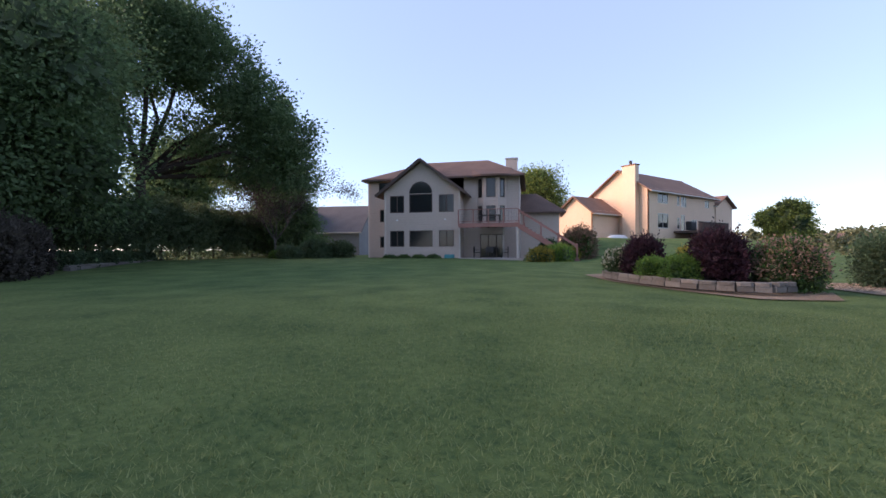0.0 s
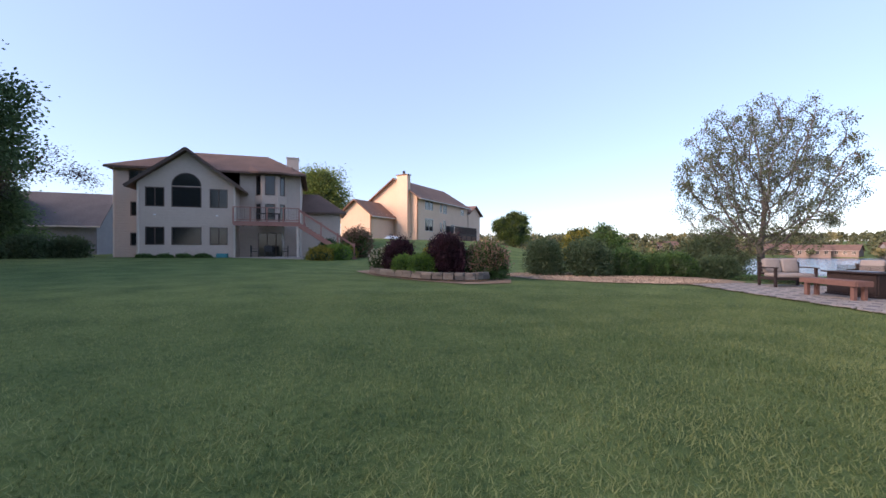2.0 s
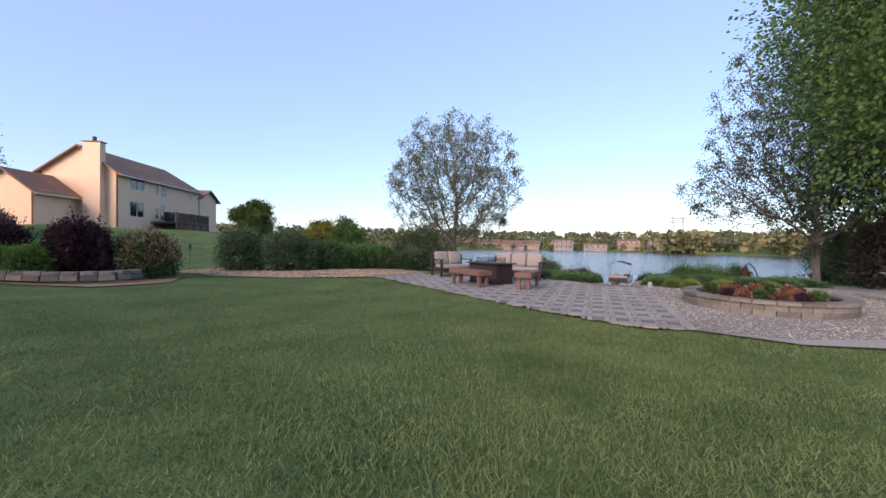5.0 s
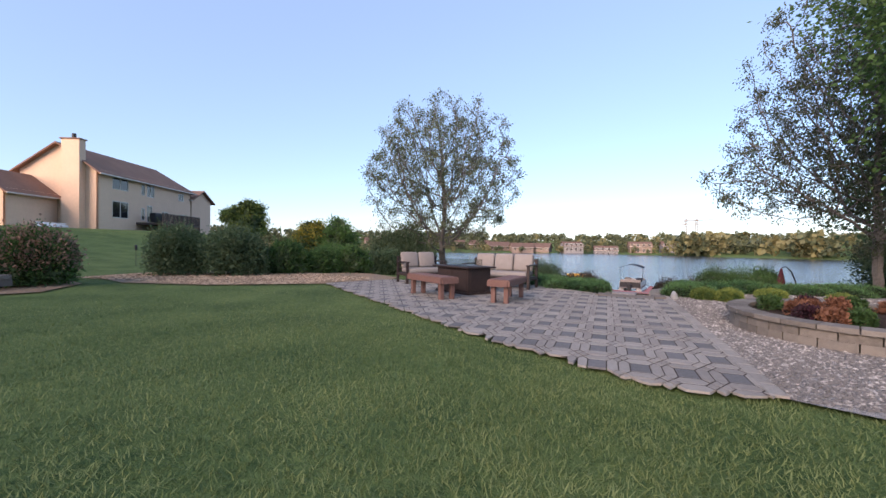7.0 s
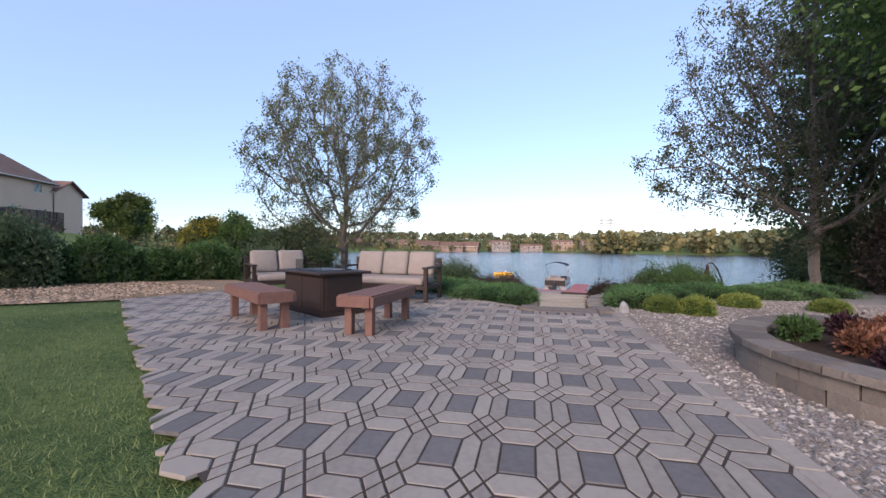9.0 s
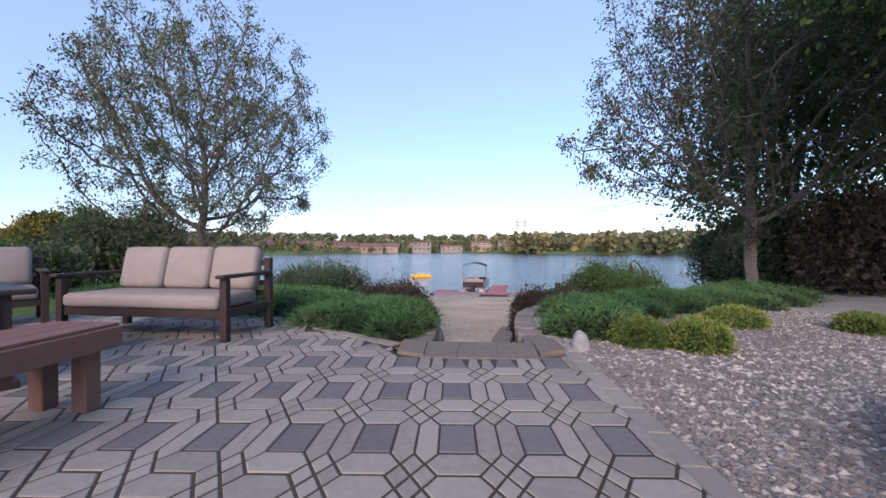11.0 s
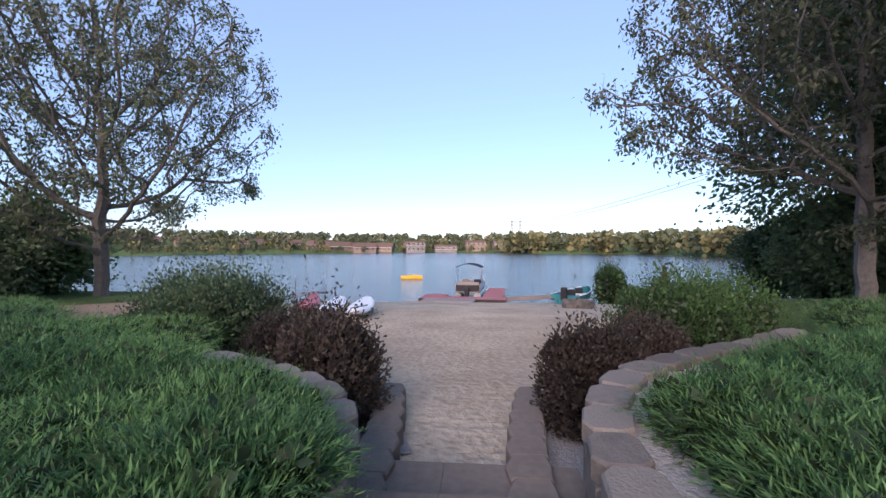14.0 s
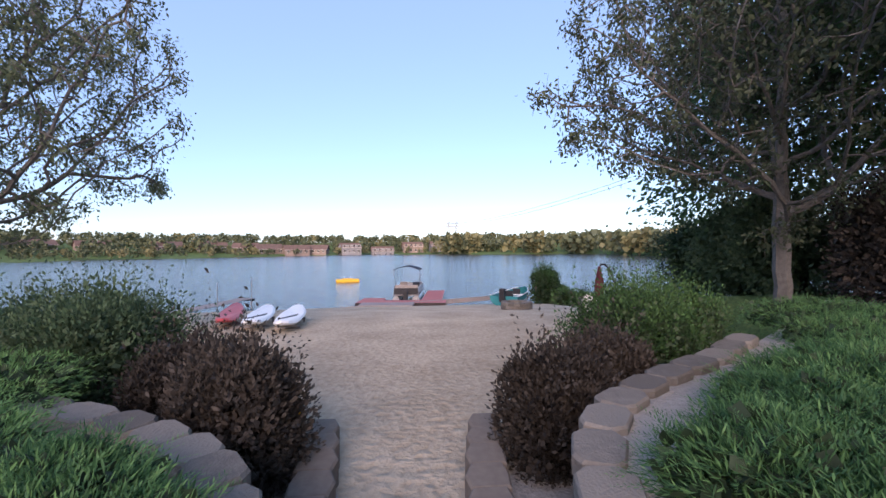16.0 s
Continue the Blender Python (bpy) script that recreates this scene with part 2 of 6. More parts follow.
def inside(px, py, poly):
    c = np.zeros(np.shape(px), bool)
    n = len(poly)
    for i in range(n):
        (x1, y1), (x2, y2) = poly[i], poly[(i + 1) % n]
        if y1 == y2:
            continue
        t = ((y1 > py) != (y2 > py)) & (px < (x2 - x1) * (py - y1) / (y2 - y1) + x1)
        c ^= t
    return c


def sm(t):
    t = np.clip(t, 0, 1)
    return t * t * (3 - 2 * t)


# ---- ground ----
WATER = -3.1


def shore(y):
    return 43.2 - 0.45 * np.clip(y, -11, 9)


BEACH = [(16.78, -3.4), (18.8, -3.58), (19.45, -4.0), (19.8, -4.4), (20.2, -5.0), (20.9, -6.0), (22.1, -7.4), (24.0, -9.2), (25.5, -9.8), (29, -10.5), (34, -11.0), (48.2, -11.5), (60, -11.5), (60, 9), (39.4, 9),
         (30, 7.0), (25.3, 4.0), (23.3, 3.2), (21.1, 2.1), (20.1, 0.6), (19.65, -0.5), (19.1, -1.3), (18.6, -1.8), (16.78, -2.02)]
PATIO = [(9.98, -4.02), (16.35, -3.6), (16.35, -3.55), (16.22, -3.32), (16.16, -3.0), (16.14, -2.7), (16.16, -2.34), (16.25, -2.1), (16.5, -2.03), (17.36, -0.75), (18.59, 0.87), (18.1, 2.4), (17.2, 4.3), (15.2, 5.1),
         (13.62, 2.88), (11.88, 0.3), (10.85, -1.15), (10.12, -2.5), (9.7, -3.4)]


def ground_z(x, y):
    x, y = np.asarray(x, float), np.asarray(y, float)
    top = 0.15 * (1 - sm((x - 4) / 6)) - 0.03
    top = top + 0.38 * sm((y - 14) / 20)
    top = top + 2.3 * sm((y - 24) / 20) * sm((x - 13) / 10)
    top = top - 0.35 * sm((x - 18) / 8)
    down = sm((x - 26 - 8 * sm((y - 15) / 20)) / (17.5 + 0.15 * np.clip(y, 0, 60)))
    top = top * (1 - down) + (WATER - 0.4) * down
    beach = np.interp(x, [16.7, 17.2, 17.8, 18.5, 19.3, 20.5, 32, 43.0, 47, 60], [-0.1, -0.2, -0.4, -0.6, -0.74, -0.85, -1.62, -2.75, -3.3, -4.6])
    dsh = x - shore(y)
    beach = np.where(dsh > -0.2, np.minimum(beach, -3.6), beach)
    z = np.where(inside(x, y, BEACH), beach, top)
    # under the lake, and the far shore beyond it
    r = np.hypot((x - 45) / 1.0, y * 1.05)
    ang = np.arctan2(y, x - 45)
    lim = 205 + 14 * np.sin(ang * 5 + 1) + 8 * np.sin(ang * 11) - 45 * sm((-ang - 0.45) / 0.25)
    far = WATER + 0.6 + 9 * sm((r - lim - 4) / 130)
    lake = np.where(r < lim, -5.0, far)
    z = np.where(dsh > 2.0, lake, z)
    return z


def line(lo, hi, a, b, fine, coarse):
    out, v = [], a
    out += list(np.arange(a, b, fine))
    d, v = coarse, a
    while v > lo:
        v -= d
        d *= 1.25
        out.append(v)
    d, v = coarse, b
    while v < hi:
        out.append(v)
        v += d
        d *= 1.12
    return np.array(sorted(out))


gx, gy = line(-600, 1500, 8, 26, 0.22, 0.7), line(-900, 900, -9, 6, 0.22, 0.7)
GX, GY = np.meshgrid(gx, gy)
GZ = ground_z(GX, GY)
nx, ny = len(gx), len(gy)
idx = np.arange(nx * ny).reshape(ny, nx)
gf = np.stack([idx[:-1, :-1], idx[:-1, 1:], idx[1:, 1:], idx[1:, :-1]], -1).reshape(-1, 4)
ground = link("ground", np.stack([GX, GY, GZ], -1).reshape(-1, 3), gf.tolist(), ["lawn"], kind="structure", smooth=True)
tagged(ground, "mown green backyard lawn with darker patches, sloping to the lake", "lawn")
lk = link("water", [(38, -700, WATER), (900, -700, WATER), (900, 700, WATER), (38, 700, WATER)], [(0, 1, 2, 3)], "lake", kind="structure", label="calm blue lake with small ripples reflecting the evening sky")


def patch(name, poly, off, material, step, label="", zf=None, kind="structure"):
    """A thin sheet over the ground inside an outline."""
    bm = bmesh.new()
    f = bm.faces.new([bm.verts.new((x, y, 0)) for x, y in poly])
    bmesh.ops.triangulate(bm, faces=[f])
    xs, ys = [p[0] for p in poly], [p[1] for p in poly]
    for axis, lo, hi in ((0, min(xs), max(xs)), (1, min(ys), max(ys))):
        v = lo + step
        while v < hi:
            co, no = [0, 0, 0], [0, 0, 0]
            co[axis], no[axis] = v, 1
            bmesh.ops.bisect_plane(bm, geom=bm.verts[:] + bm.edges[:] + bm.faces[:], plane_co=co, plane_no=no)
            v += step
    for v in bm.verts:
        v.co.z = (float(ground_z(v.co.x, v.co.y)) if zf is None else zf(v.co.x, v.co.y)) + off
    return part(name, bm, material, label=label, kind=kind, smooth=True)


def beach_z(x, y):
    return float(np.interp(x, [16.7, 17.2, 17.8, 18.5, 19.3, 20.5, 32, 43.0, 47, 60], [-0.1, -0.2, -0.4, -0.6, -0.74, -0.85, -1.62, -2.75, -3.3, -4.6]))


SAND = [(19.2, -3.2), (19.9, -3.3), (20.6, -3.7), (21.4, -5.2), (23.2, -7.2), (25.5, -9.3), (29, -10.5), (34, -11.0), (48.1, -11.0), (43.2, 0), (39.2, 8.8),
        (30, 7.0), (25, 4.0), (22.5, 1.6), (21.2, 0.2), (20.2, -1.4), (19.4, -2.15), (19.2, -2.3)]
beach = patch("beach", SAND, 0.03, "sand", 0.6, "footprinted tan sand beach between the steps and the lake", zf=lambda x, y: beach_z(x, y) + 0.03 * noise.noise(Vector((x * 2.2, y * 2.2, 0))))
beach["category"] = "sand"
UNDER = [(19.3, -3.4), (19.9, -4.0), (20.4, -4.8), (21.1, -5.8), (22.3, -7.2), (24.2, -9.0), (24.6, -7.6), (22.8, -5.6), (21.4, -4.2), (20.6, -3.4), (19.6, -3.2)]
UNDER2 = [(19.3, -1.6), (19.85, -0.6), (20.3, 0.5), (21.3, 1.9), (23.4, 3.0), (25.3, 4.0), (25.4, 3.0), (23.4, 1.2), (21.9, -0.4), (20.6, -1.9), (19.6, -2.3)]
for u in (UNDER, UNDER2):
    patch("shrub_bed", u, 0.05, "gravel", 0.4, "narrow bed of small stones under the shrubs", zf=lambda x, y: beach_z(x, y))
def top_z(x, y):
    return -0.03 - 0.35 * float(sm((x - 18) / 8))


BEDN = [(16.5, -2.1), (16.9, -2.16), (17.6, -2.12), (18.15, -2.06), (18.5, -2.0), (18.85, -1.85), (19.15, -1.6), (19.4, -1.25), (19.6, -0.9), (19.8, -0.5), (20.0, -0.1), (20.3, 0.5), (21.2, 2.2), (23.4, 3.3), (25.3, 4.3), (23.5, 6), (19.5, 4.8), (18.5, 2.5), (18.55, 0.87), (17.34, -0.76)]
patch("planting_bed", BEDN, 0.02, "mulch", 0.5, "brown bark bed under the junipers", zf=top_z)
GRAVEL = [(10.0, -4.05), (16.4, -3.62), (16.7, -3.45), (17.7, -3.42), (18.15, -3.44), (18.5, -3.5), (18.8, -3.57), (19.1, -3.73), (19.4, -3.95), (19.66, -4.2), (19.9, -4.52), (20.14, -4.88), (20.42, -5.28), (20.72, -5.68), (21.06, -6.08), (22.3, -7.6), (24, -9.6), (26, -11.5), (26, -16), (16, -14), (11.5, -10), (10.2, -7.4), (9.6, -5.2)]
gravel = patch("gravel_bed", GRAVEL, 0.0, "gravel", 0.5, "bed of pale pinkish grey river gravel", zf=lambda x, y: top_z(x, y) + (0.035 if x < 18 else 0.01))
MULCH = [(15.3, 5.15), (17.2, 4.35), (18.2, 4.5), (20, 7), (19, 11.5), (15, 13.5), (13.2, 13.2), (12.5, 10.0), (13.3, 7.5)]
mulch = patch("mulch_bed", MULCH, 0.03, "mulch", 0.7, "bed of tan wood chips and stones at the lawn's edge")
BEDG = [(8.1, 18.0), (7.6, 14.5), (7.9, 11.4), (8.6, 9.4), (10.4, 9.0), (11.8, 10.5), (12.4, 13.2), (11.5, 17.5), (9.5, 19.0)]
bedg = patch("bed_edging", BEDG, 0.03, "mulch", 0.7, "strip of tan gravel round the raised flower bed")
base = patch("patio_base", PATIO[:-5] + [(13.75, 2.85), (12.0, 0.22), (10.98, -1.2), (10.24, -2.52), (9.9, -3.4)], 0.0, "joint", 3, "dark sand joints of the paved patio", zf=lambda x, y: 0.0215)

# ---- plants ----


def cards(c, size, aspect=0.5, rng=None, up=0.0, droop=None, dirs=None):
    """Diamond leaves at the points c."""
    n = len(c)
    d = rng.normal(size=(n, 3)) if dirs is None else dirs + 0.45 * rng.normal(size=(n, 3))
    d[:, 2] += up
    d /= np.linalg.norm(d, axis=1, keepdims=True) + 1e-9
    e = np.cross(d, rng.normal(size=(n, 3)))
    e /= np.linalg.norm(e, axis=1, keepdims=True) + 1e-9
    s = (size * rng.uniform(0.6, 1.3, n))[:, None]
    a, b = d * s, e * s * aspect * 0.5
    return np.stack([c, c + a * 0.5 + b, c + a, c + a * 0.5 - b], 1).reshape(-1, 3)


def blob_points(n, blobs, rng, shell=0.75, low=-0.6):
    """Points near the skin of overlapping ellipsoids (x, y, z, rx, ry, rz), with outward directions."""
    w = np.array([b[3] * b[4] + b[3] * b[5] for b in blobs])
    k = rng.choice(len(blobs), n, p=w / w.sum())
    bl = np.array(blobs)[k]
    d = rng.normal(size=(n, 3))
    d /= np.linalg.norm(d, axis=1, keepdims=True)
    d[:, 2] = np.where(d[:, 2] < low, -d[:, 2], d[:, 2])
    r = (shell + (1 - shell) * rng.random(n) ** 0.5)[:, None] * (1 + 0.12 * np.sin(d[:, :1] * 7 + bl[:, :1] * 3) * np.cos(d[:, 1:2] * 6 + bl[:, 1:2]))
    r = r * (1 + 0.10 * (rng.random((n, 1)) ** 6) * 3)
    return bl[:, :3] + d * bl[:, 3:] * r, d


def bush(name, x, y, z, blobs, material, n, size, label, category="bush", group="", seed=1, up=0.3, aspect=0.5, extra=None, core="leaf_hedge", shoots=0, sprays=0):
    """A shrub: stems, an inner mass of foliage, and loose leaves outside it."""
    rng = np.random.default_rng(seed)
    e = thing(name, x, y, z, 0, label, category, group)
    bm = bmesh.new()
    for i in range(7):
        a = i * 0.9 + seed
        b = blobs[i % len(blobs)]
        cyl(bm, (0.1 * math.cos(a), 0.1 * math.sin(a), -0.03), (b[0] + 0.3 * b[3] * math.cos(a), b[1] + 0.3 * b[4] * math.sin(a), b[2] + 0.2 * b[5]), 0.02, 0.008, 5)
    part("stems", bm, "bark_dark", e)
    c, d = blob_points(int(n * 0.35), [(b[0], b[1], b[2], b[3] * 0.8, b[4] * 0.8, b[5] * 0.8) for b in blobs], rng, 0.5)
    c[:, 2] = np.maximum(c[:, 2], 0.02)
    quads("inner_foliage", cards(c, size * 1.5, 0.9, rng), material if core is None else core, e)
    c, d = blob_points(n, blobs, rng)
    c[:, 2] = np.maximum(c[:, 2], 0.02)
    quads("foliage", cards(c, size, aspect, rng, up, dirs=d), material, e)
    if shoots:
        c, d = blob_points(shoots, blobs, rng, 0.95, low=0.1)
        t = np.repeat(c, 14, 0) + np.repeat(d * [0.4, 0.4, 1.0] + [0, 0, 0.6], 14, 0) * np.tile(np.linspace(0, 0.33, 14), shoots)[:, None] + rng.normal(0, 0.008, (shoots * 14, 3))
        quads("shoot_growth", cards(t, size * 0.9, aspect, rng, 0.2), material, e, kind="stuff")
    if sprays:
        c, d = blob_points(sprays, blobs, rng, 0.92, low=-0.1)
        c[:, 2] = np.maximum(c[:, 2], 0.03)
        ax = d * [1, 1, 0.35] + rng.normal(0, 0.35, (sprays, 3)) * [1, 1, 0.25] + [0, 0, 0.12]
        ax /= np.linalg.norm(ax, axis=1, keepdims=True)
        side = np.cross(ax, rng.normal(0, 0.3, (sprays, 3)) + [0, 0, 1])
        side /= np.linalg.norm(side, axis=1, keepdims=True)
        k = 16
        t = np.tile(np.linspace(-0.06, 0.13, k), sprays)[:, None]
        sg = np.tile(np.where(np.arange(k) % 2, 1.0, -1.0), sprays)[:, None]
        A, S = np.repeat(ax, k, 0), np.repeat(side, k, 0)
        p = np.repeat(c, k, 0) + A * t - [0, 0, 1] * (t.clip(0) ** 2) * 1.5
        dd = A + S * sg * 0.75
        dd /= np.linalg.norm(dd, axis=1, keepdims=True)
        e2 = np.cross(dd, [0, 0, 1.0])
        e2 /= np.linalg.norm(e2, axis=1, keepdims=True) + 1e-9
        L = 0.042 * (1.15 - (t + 0.06) * 4)
        v = np.stack([p, p + dd * L * 0.5 + e2 * L * 0.11, p + dd * L, p + dd * L * 0.5 - e2 * L * 0.11], 1).reshape(-1, 3)
        quads("sprays", v, material, e, kind="stuff")
    if extra:
        m2, n2, s2, name2 = extra
        c, d = blob_points(n2, blobs, rng, 0.95, low=-0.1)
        quads(name2, cards(c, s2, 0.9, rng, 0.2, dirs=d), m2, e)
    return e


def tubes(segs, sides=6):
    """One mesh of tapered tubes: rows of (p, q, r0, r1)."""
    V, Fc = [], []
    ang = np.linspace(0, 2 * np.pi, sides, endpoint=False)
    for p, q, r0, r1 in segs:
        d = q - p
        L = np.linalg.norm(d)
        if L < 1e-6:
            continue
        d = d / L
        a = np.cross(d, (0.3, 0.9, 0.2))
        a /= np.linalg.norm(a)
        b = np.cross(d, a)
        k = len(V)
        ns = sides if r0 > 0.02 else 3
        an = ang if ns == sides else np.linspace(0, 2 * np.pi, 3, endpoint=False)
        ring = np.cos(an)[:, None] * a + np.sin(an)[:, None] * b
        V.extend((p - d * r0 * 0.2 + ring * r0).tolist())
        V.extend((q + ring * r1).tolist())
        Fc.extend([(k + i, k + (i + 1) % ns, k + ns + (i + 1) % ns, k + ns + i) for i in range(ns)])
    return V, Fc


def grow(rng, height, radius, fork, spread, levels=6, droop=0.1, kids=3, wobble=0.18, lean=(0, 0), trunks=1):
    """Limbs of a tree. Returns the segments and the twigs' points with directions."""
    segs, tips = [], []

    def limb(p, d, L, r, lev):
        n = 4 if lev < 3 else 3
        for i in range(n):
            d2 = d + rng.normal(0, wobble, 3)
            d2[2] -= droop * (lev / levels) * (1.3 if lev > 2 else 0)
            d2 /= np.linalg.norm(d2)
            q = p + d2 * L / n
            r2 = r * (1 - 0.42 * (i + 1) / n)
            segs.append((p, q, r * (1 - 0.42 * i / n), r2))
            if lev >= levels - 2:
                for t in (0.3, 0.7, 1.0):
                    tips.append((p + (q - p) * t, d2))
            p, d = q, d2
            if i >= 1 and lev < levels:
                for _ in range(kids - 1 if i < n - 1 else kids):
                    if rng.random() < (0.8 if lev < 2 else 0.62):
                        e = rng.normal(size=3)
                        e -= e.dot(d) * d
                        e /= np.linalg.norm(e)
                        nd = d * (1 - spread) + e * spread * 1.2
                        nd[2] += 0.12 * (1 - lev / levels)
                        nd /= np.linalg.norm(nd)
                        limb(q, nd, L * rng.uniform(0.6, 0.85), max(r2 * 0.62, 0.004), lev + 1)

    base = np.zeros(3)
    for k in range(trunks):
        t0 = np.array([lean[0], lean[1], 1.0]) + (rng.normal(0, 0.15, 3) if trunks > 1 else 0)
        t0 /= np.linalg.norm(t0)
        b = base + (rng.normal(0, radius * 0.7, 3) * [1, 1, 0] if trunks > 1 else 0)
        top = b + t0 * fork
        segs.append((b - [0, 0, 0.15], b + t0 * fork * 0.15, radius * 1.35, radius * 1.05))
        segs.append((b + t0 * fork * 0.15, top, radius * 1.05, radius * 0.85))
        m = 4 if trunks == 1 else 3
        for i in range(m):
            a = 2 * np.pi * (i + rng.random() * 0.6) / m
            nd = np.array([math.cos(a) * spread, math.sin(a) * spread, 1.0 - spread * 0.4])
            nd /= np.linalg.norm(nd)
            limb(top, nd, height * 0.40 * rng.uniform(0.85, 1.1), radius * 0.6, 1)
    return segs, tips


def tree(name, x, y, z, label, seed, height, radius, fork, spread, leaf, nleaf, size, bark="bark", levels=5, droop=0.1, kids=3, lean=(0, 0), trunks=1, hang=0.0, category="tree", group="", scatter=0.12, flip=1):
    rng = np.random.default_rng(seed)
    e = thing(name, x, y, z, 0, label, category, group)
    segs, tips = grow(rng, height, radius, fork, spread, levels, droop, kids, lean=lean, trunks=trunks)
    zt = max(s[1][2] for s in segs)
    k = height / zt
    fl = np.array([1, flip, 1])
    segs = [(p * fl * k, q * fl * k, r0, r1) for p, q, r0, r1 in segs]
    V, Fc = tubes(segs)
    t = link("trunk", V, Fc, bark, e)
    T = np.array([a for a, _ in tips]) * k * fl
    Dd = np.array([b for _, b in tips]) * fl
    i = rng.integers(0, len(T), nleaf)
    c = T[i] + rng.normal(0, scatter, (nleaf, 3))
    d = Dd[i].copy()
    if hang:
        drop = rng.random(nleaf) * hang
        c[:, 2] -= drop
        d = d * 0.4 + np.array([0, 0, -1.0])
    quads("crown", cards(c, size, 0.4, rng, dirs=d), leaf, e)
    return e


def colonise(rng, blobs, fork, n, step=0.3, reach=3.0, kill=0.42):
    """Branches that grow from a trunk into a cloud of points inside the crown. Returns nodes and parents."""
    w = np.array([b[3] * b[4] * b[5] for b in blobs])
    bl = np.array(blobs)[rng.choice(len(blobs), n, p=w / w.sum())]
    d = rng.normal(size=(n, 3))
    d /= np.linalg.norm(d, axis=1, keepdims=True)
    A = bl[:, :3] + d * bl[:, 3:] * (rng.random((n, 1)) ** (1 / 2.4)) * (1 + 0.1 * np.sin(5 * d[:, :1] + 4 * d[:, 2:]))
    P, par = [np.array([0.0, 0.0, -0.15])], [-1]
    while P[-1][2] < fork:
        P.append(P[-1] + [rng.normal(0, 0.02), rng.normal(0, 0.02), step])
        par.append(len(P) - 2)
    P = np.array(P)
    near, dist = np.zeros(n, int), np.full(n, 1e9)
    alive = np.ones(n, bool)
    lo = 0
    for it in range(70):
        for k in range(lo, len(P)):
            q = np.linalg.norm(A - P[k], axis=1)
            m = (q < dist) & (k >= 4)
            near[m], dist[m] = k, q[m]
        alive &= dist > kill
        lo = len(P)
        idx = np.where(alive & (dist < max(reach, 9 - it * 0.5)))[0]
        if not len(idx):
            break
        new_p = []
        for k in np.unique(near[idx]):
            v = A[idx[near[idx] == k]] - P[k]
            v = (v / np.linalg.norm(v, axis=1, keepdims=True)).mean(0)
            back = P[k] - P[par[k]]
            v = v / (np.linalg.norm(v) + 1e-6) + 0.35 * back / np.linalg.norm(back) + rng.normal(0, 0.16, 3)
            q = P[k] + v / np.linalg.norm(v) * step
            new_p.append(q)
            par.append(int(k))
        P = np.vstack([P, new_p])
    return P, par


def crab_apple(x, y, z, label, seed, blobs, fork, radius, n, nleaf):
    """A small tree with many crooked limbs, fine twigs and sparse hanging leaves."""
    rng = np.random.default_rng(seed)
    e = thing("crabapple_tree", x, y, z, 0, label, "tree")
    P, par = colonise(rng, blobs, fork, n)
    N = len(P)
    a = np.zeros(N)
    kids = np.zeros(N, int)
    for k in range(N - 1, 0, -1):
        if a[k] == 0:
            a[k] = 0.006 ** 2.2
        a[par[k]] += a[k]
        kids[par[k]] += 1
    r = a ** (1 / 2.2)
    r = 0.005 + r * (radius / r[1])
    r[0] = r[1] * 1.35
    segs = [(P[par[k]], P[k], r[par[k]] if par[k] < 8 or kids[par[k]] < 2 else min(r[par[k]], r[k] * 1.5), r[k]) for k in range(1, N)]
    tips = np.where(r < 0.028)[0]
    for k in rng.choice(tips, 3500):
        q = P[k] + rng.normal(0, 0.16, 3) - [0, 0, 0.12]
        segs.append((P[k], q, 0.005, 0.002))
    V, Fc = tubes(segs)
    link("trunk", V, Fc, "bark", e)
    ends = tips[kids[tips] == 0]
    # leaves gather in tufts at the twigs' ends, thinner inside
    src = np.concatenate([rng.choice(ends, int(nleaf * 0.6)), rng.choice(tips, nleaf - int(nleaf * 0.6))])
    c = P[src] + rng.normal(0, 0.14, (nleaf, 3)) - [0, 0, 0.08]
    d = rng.normal(size=(nleaf, 3)) * 0.6 + [0, 0, -0.7]
    quads("crown", cards(c, 0.11, 0.42, rng, dirs=d), "leaf_tree", e)
    return e


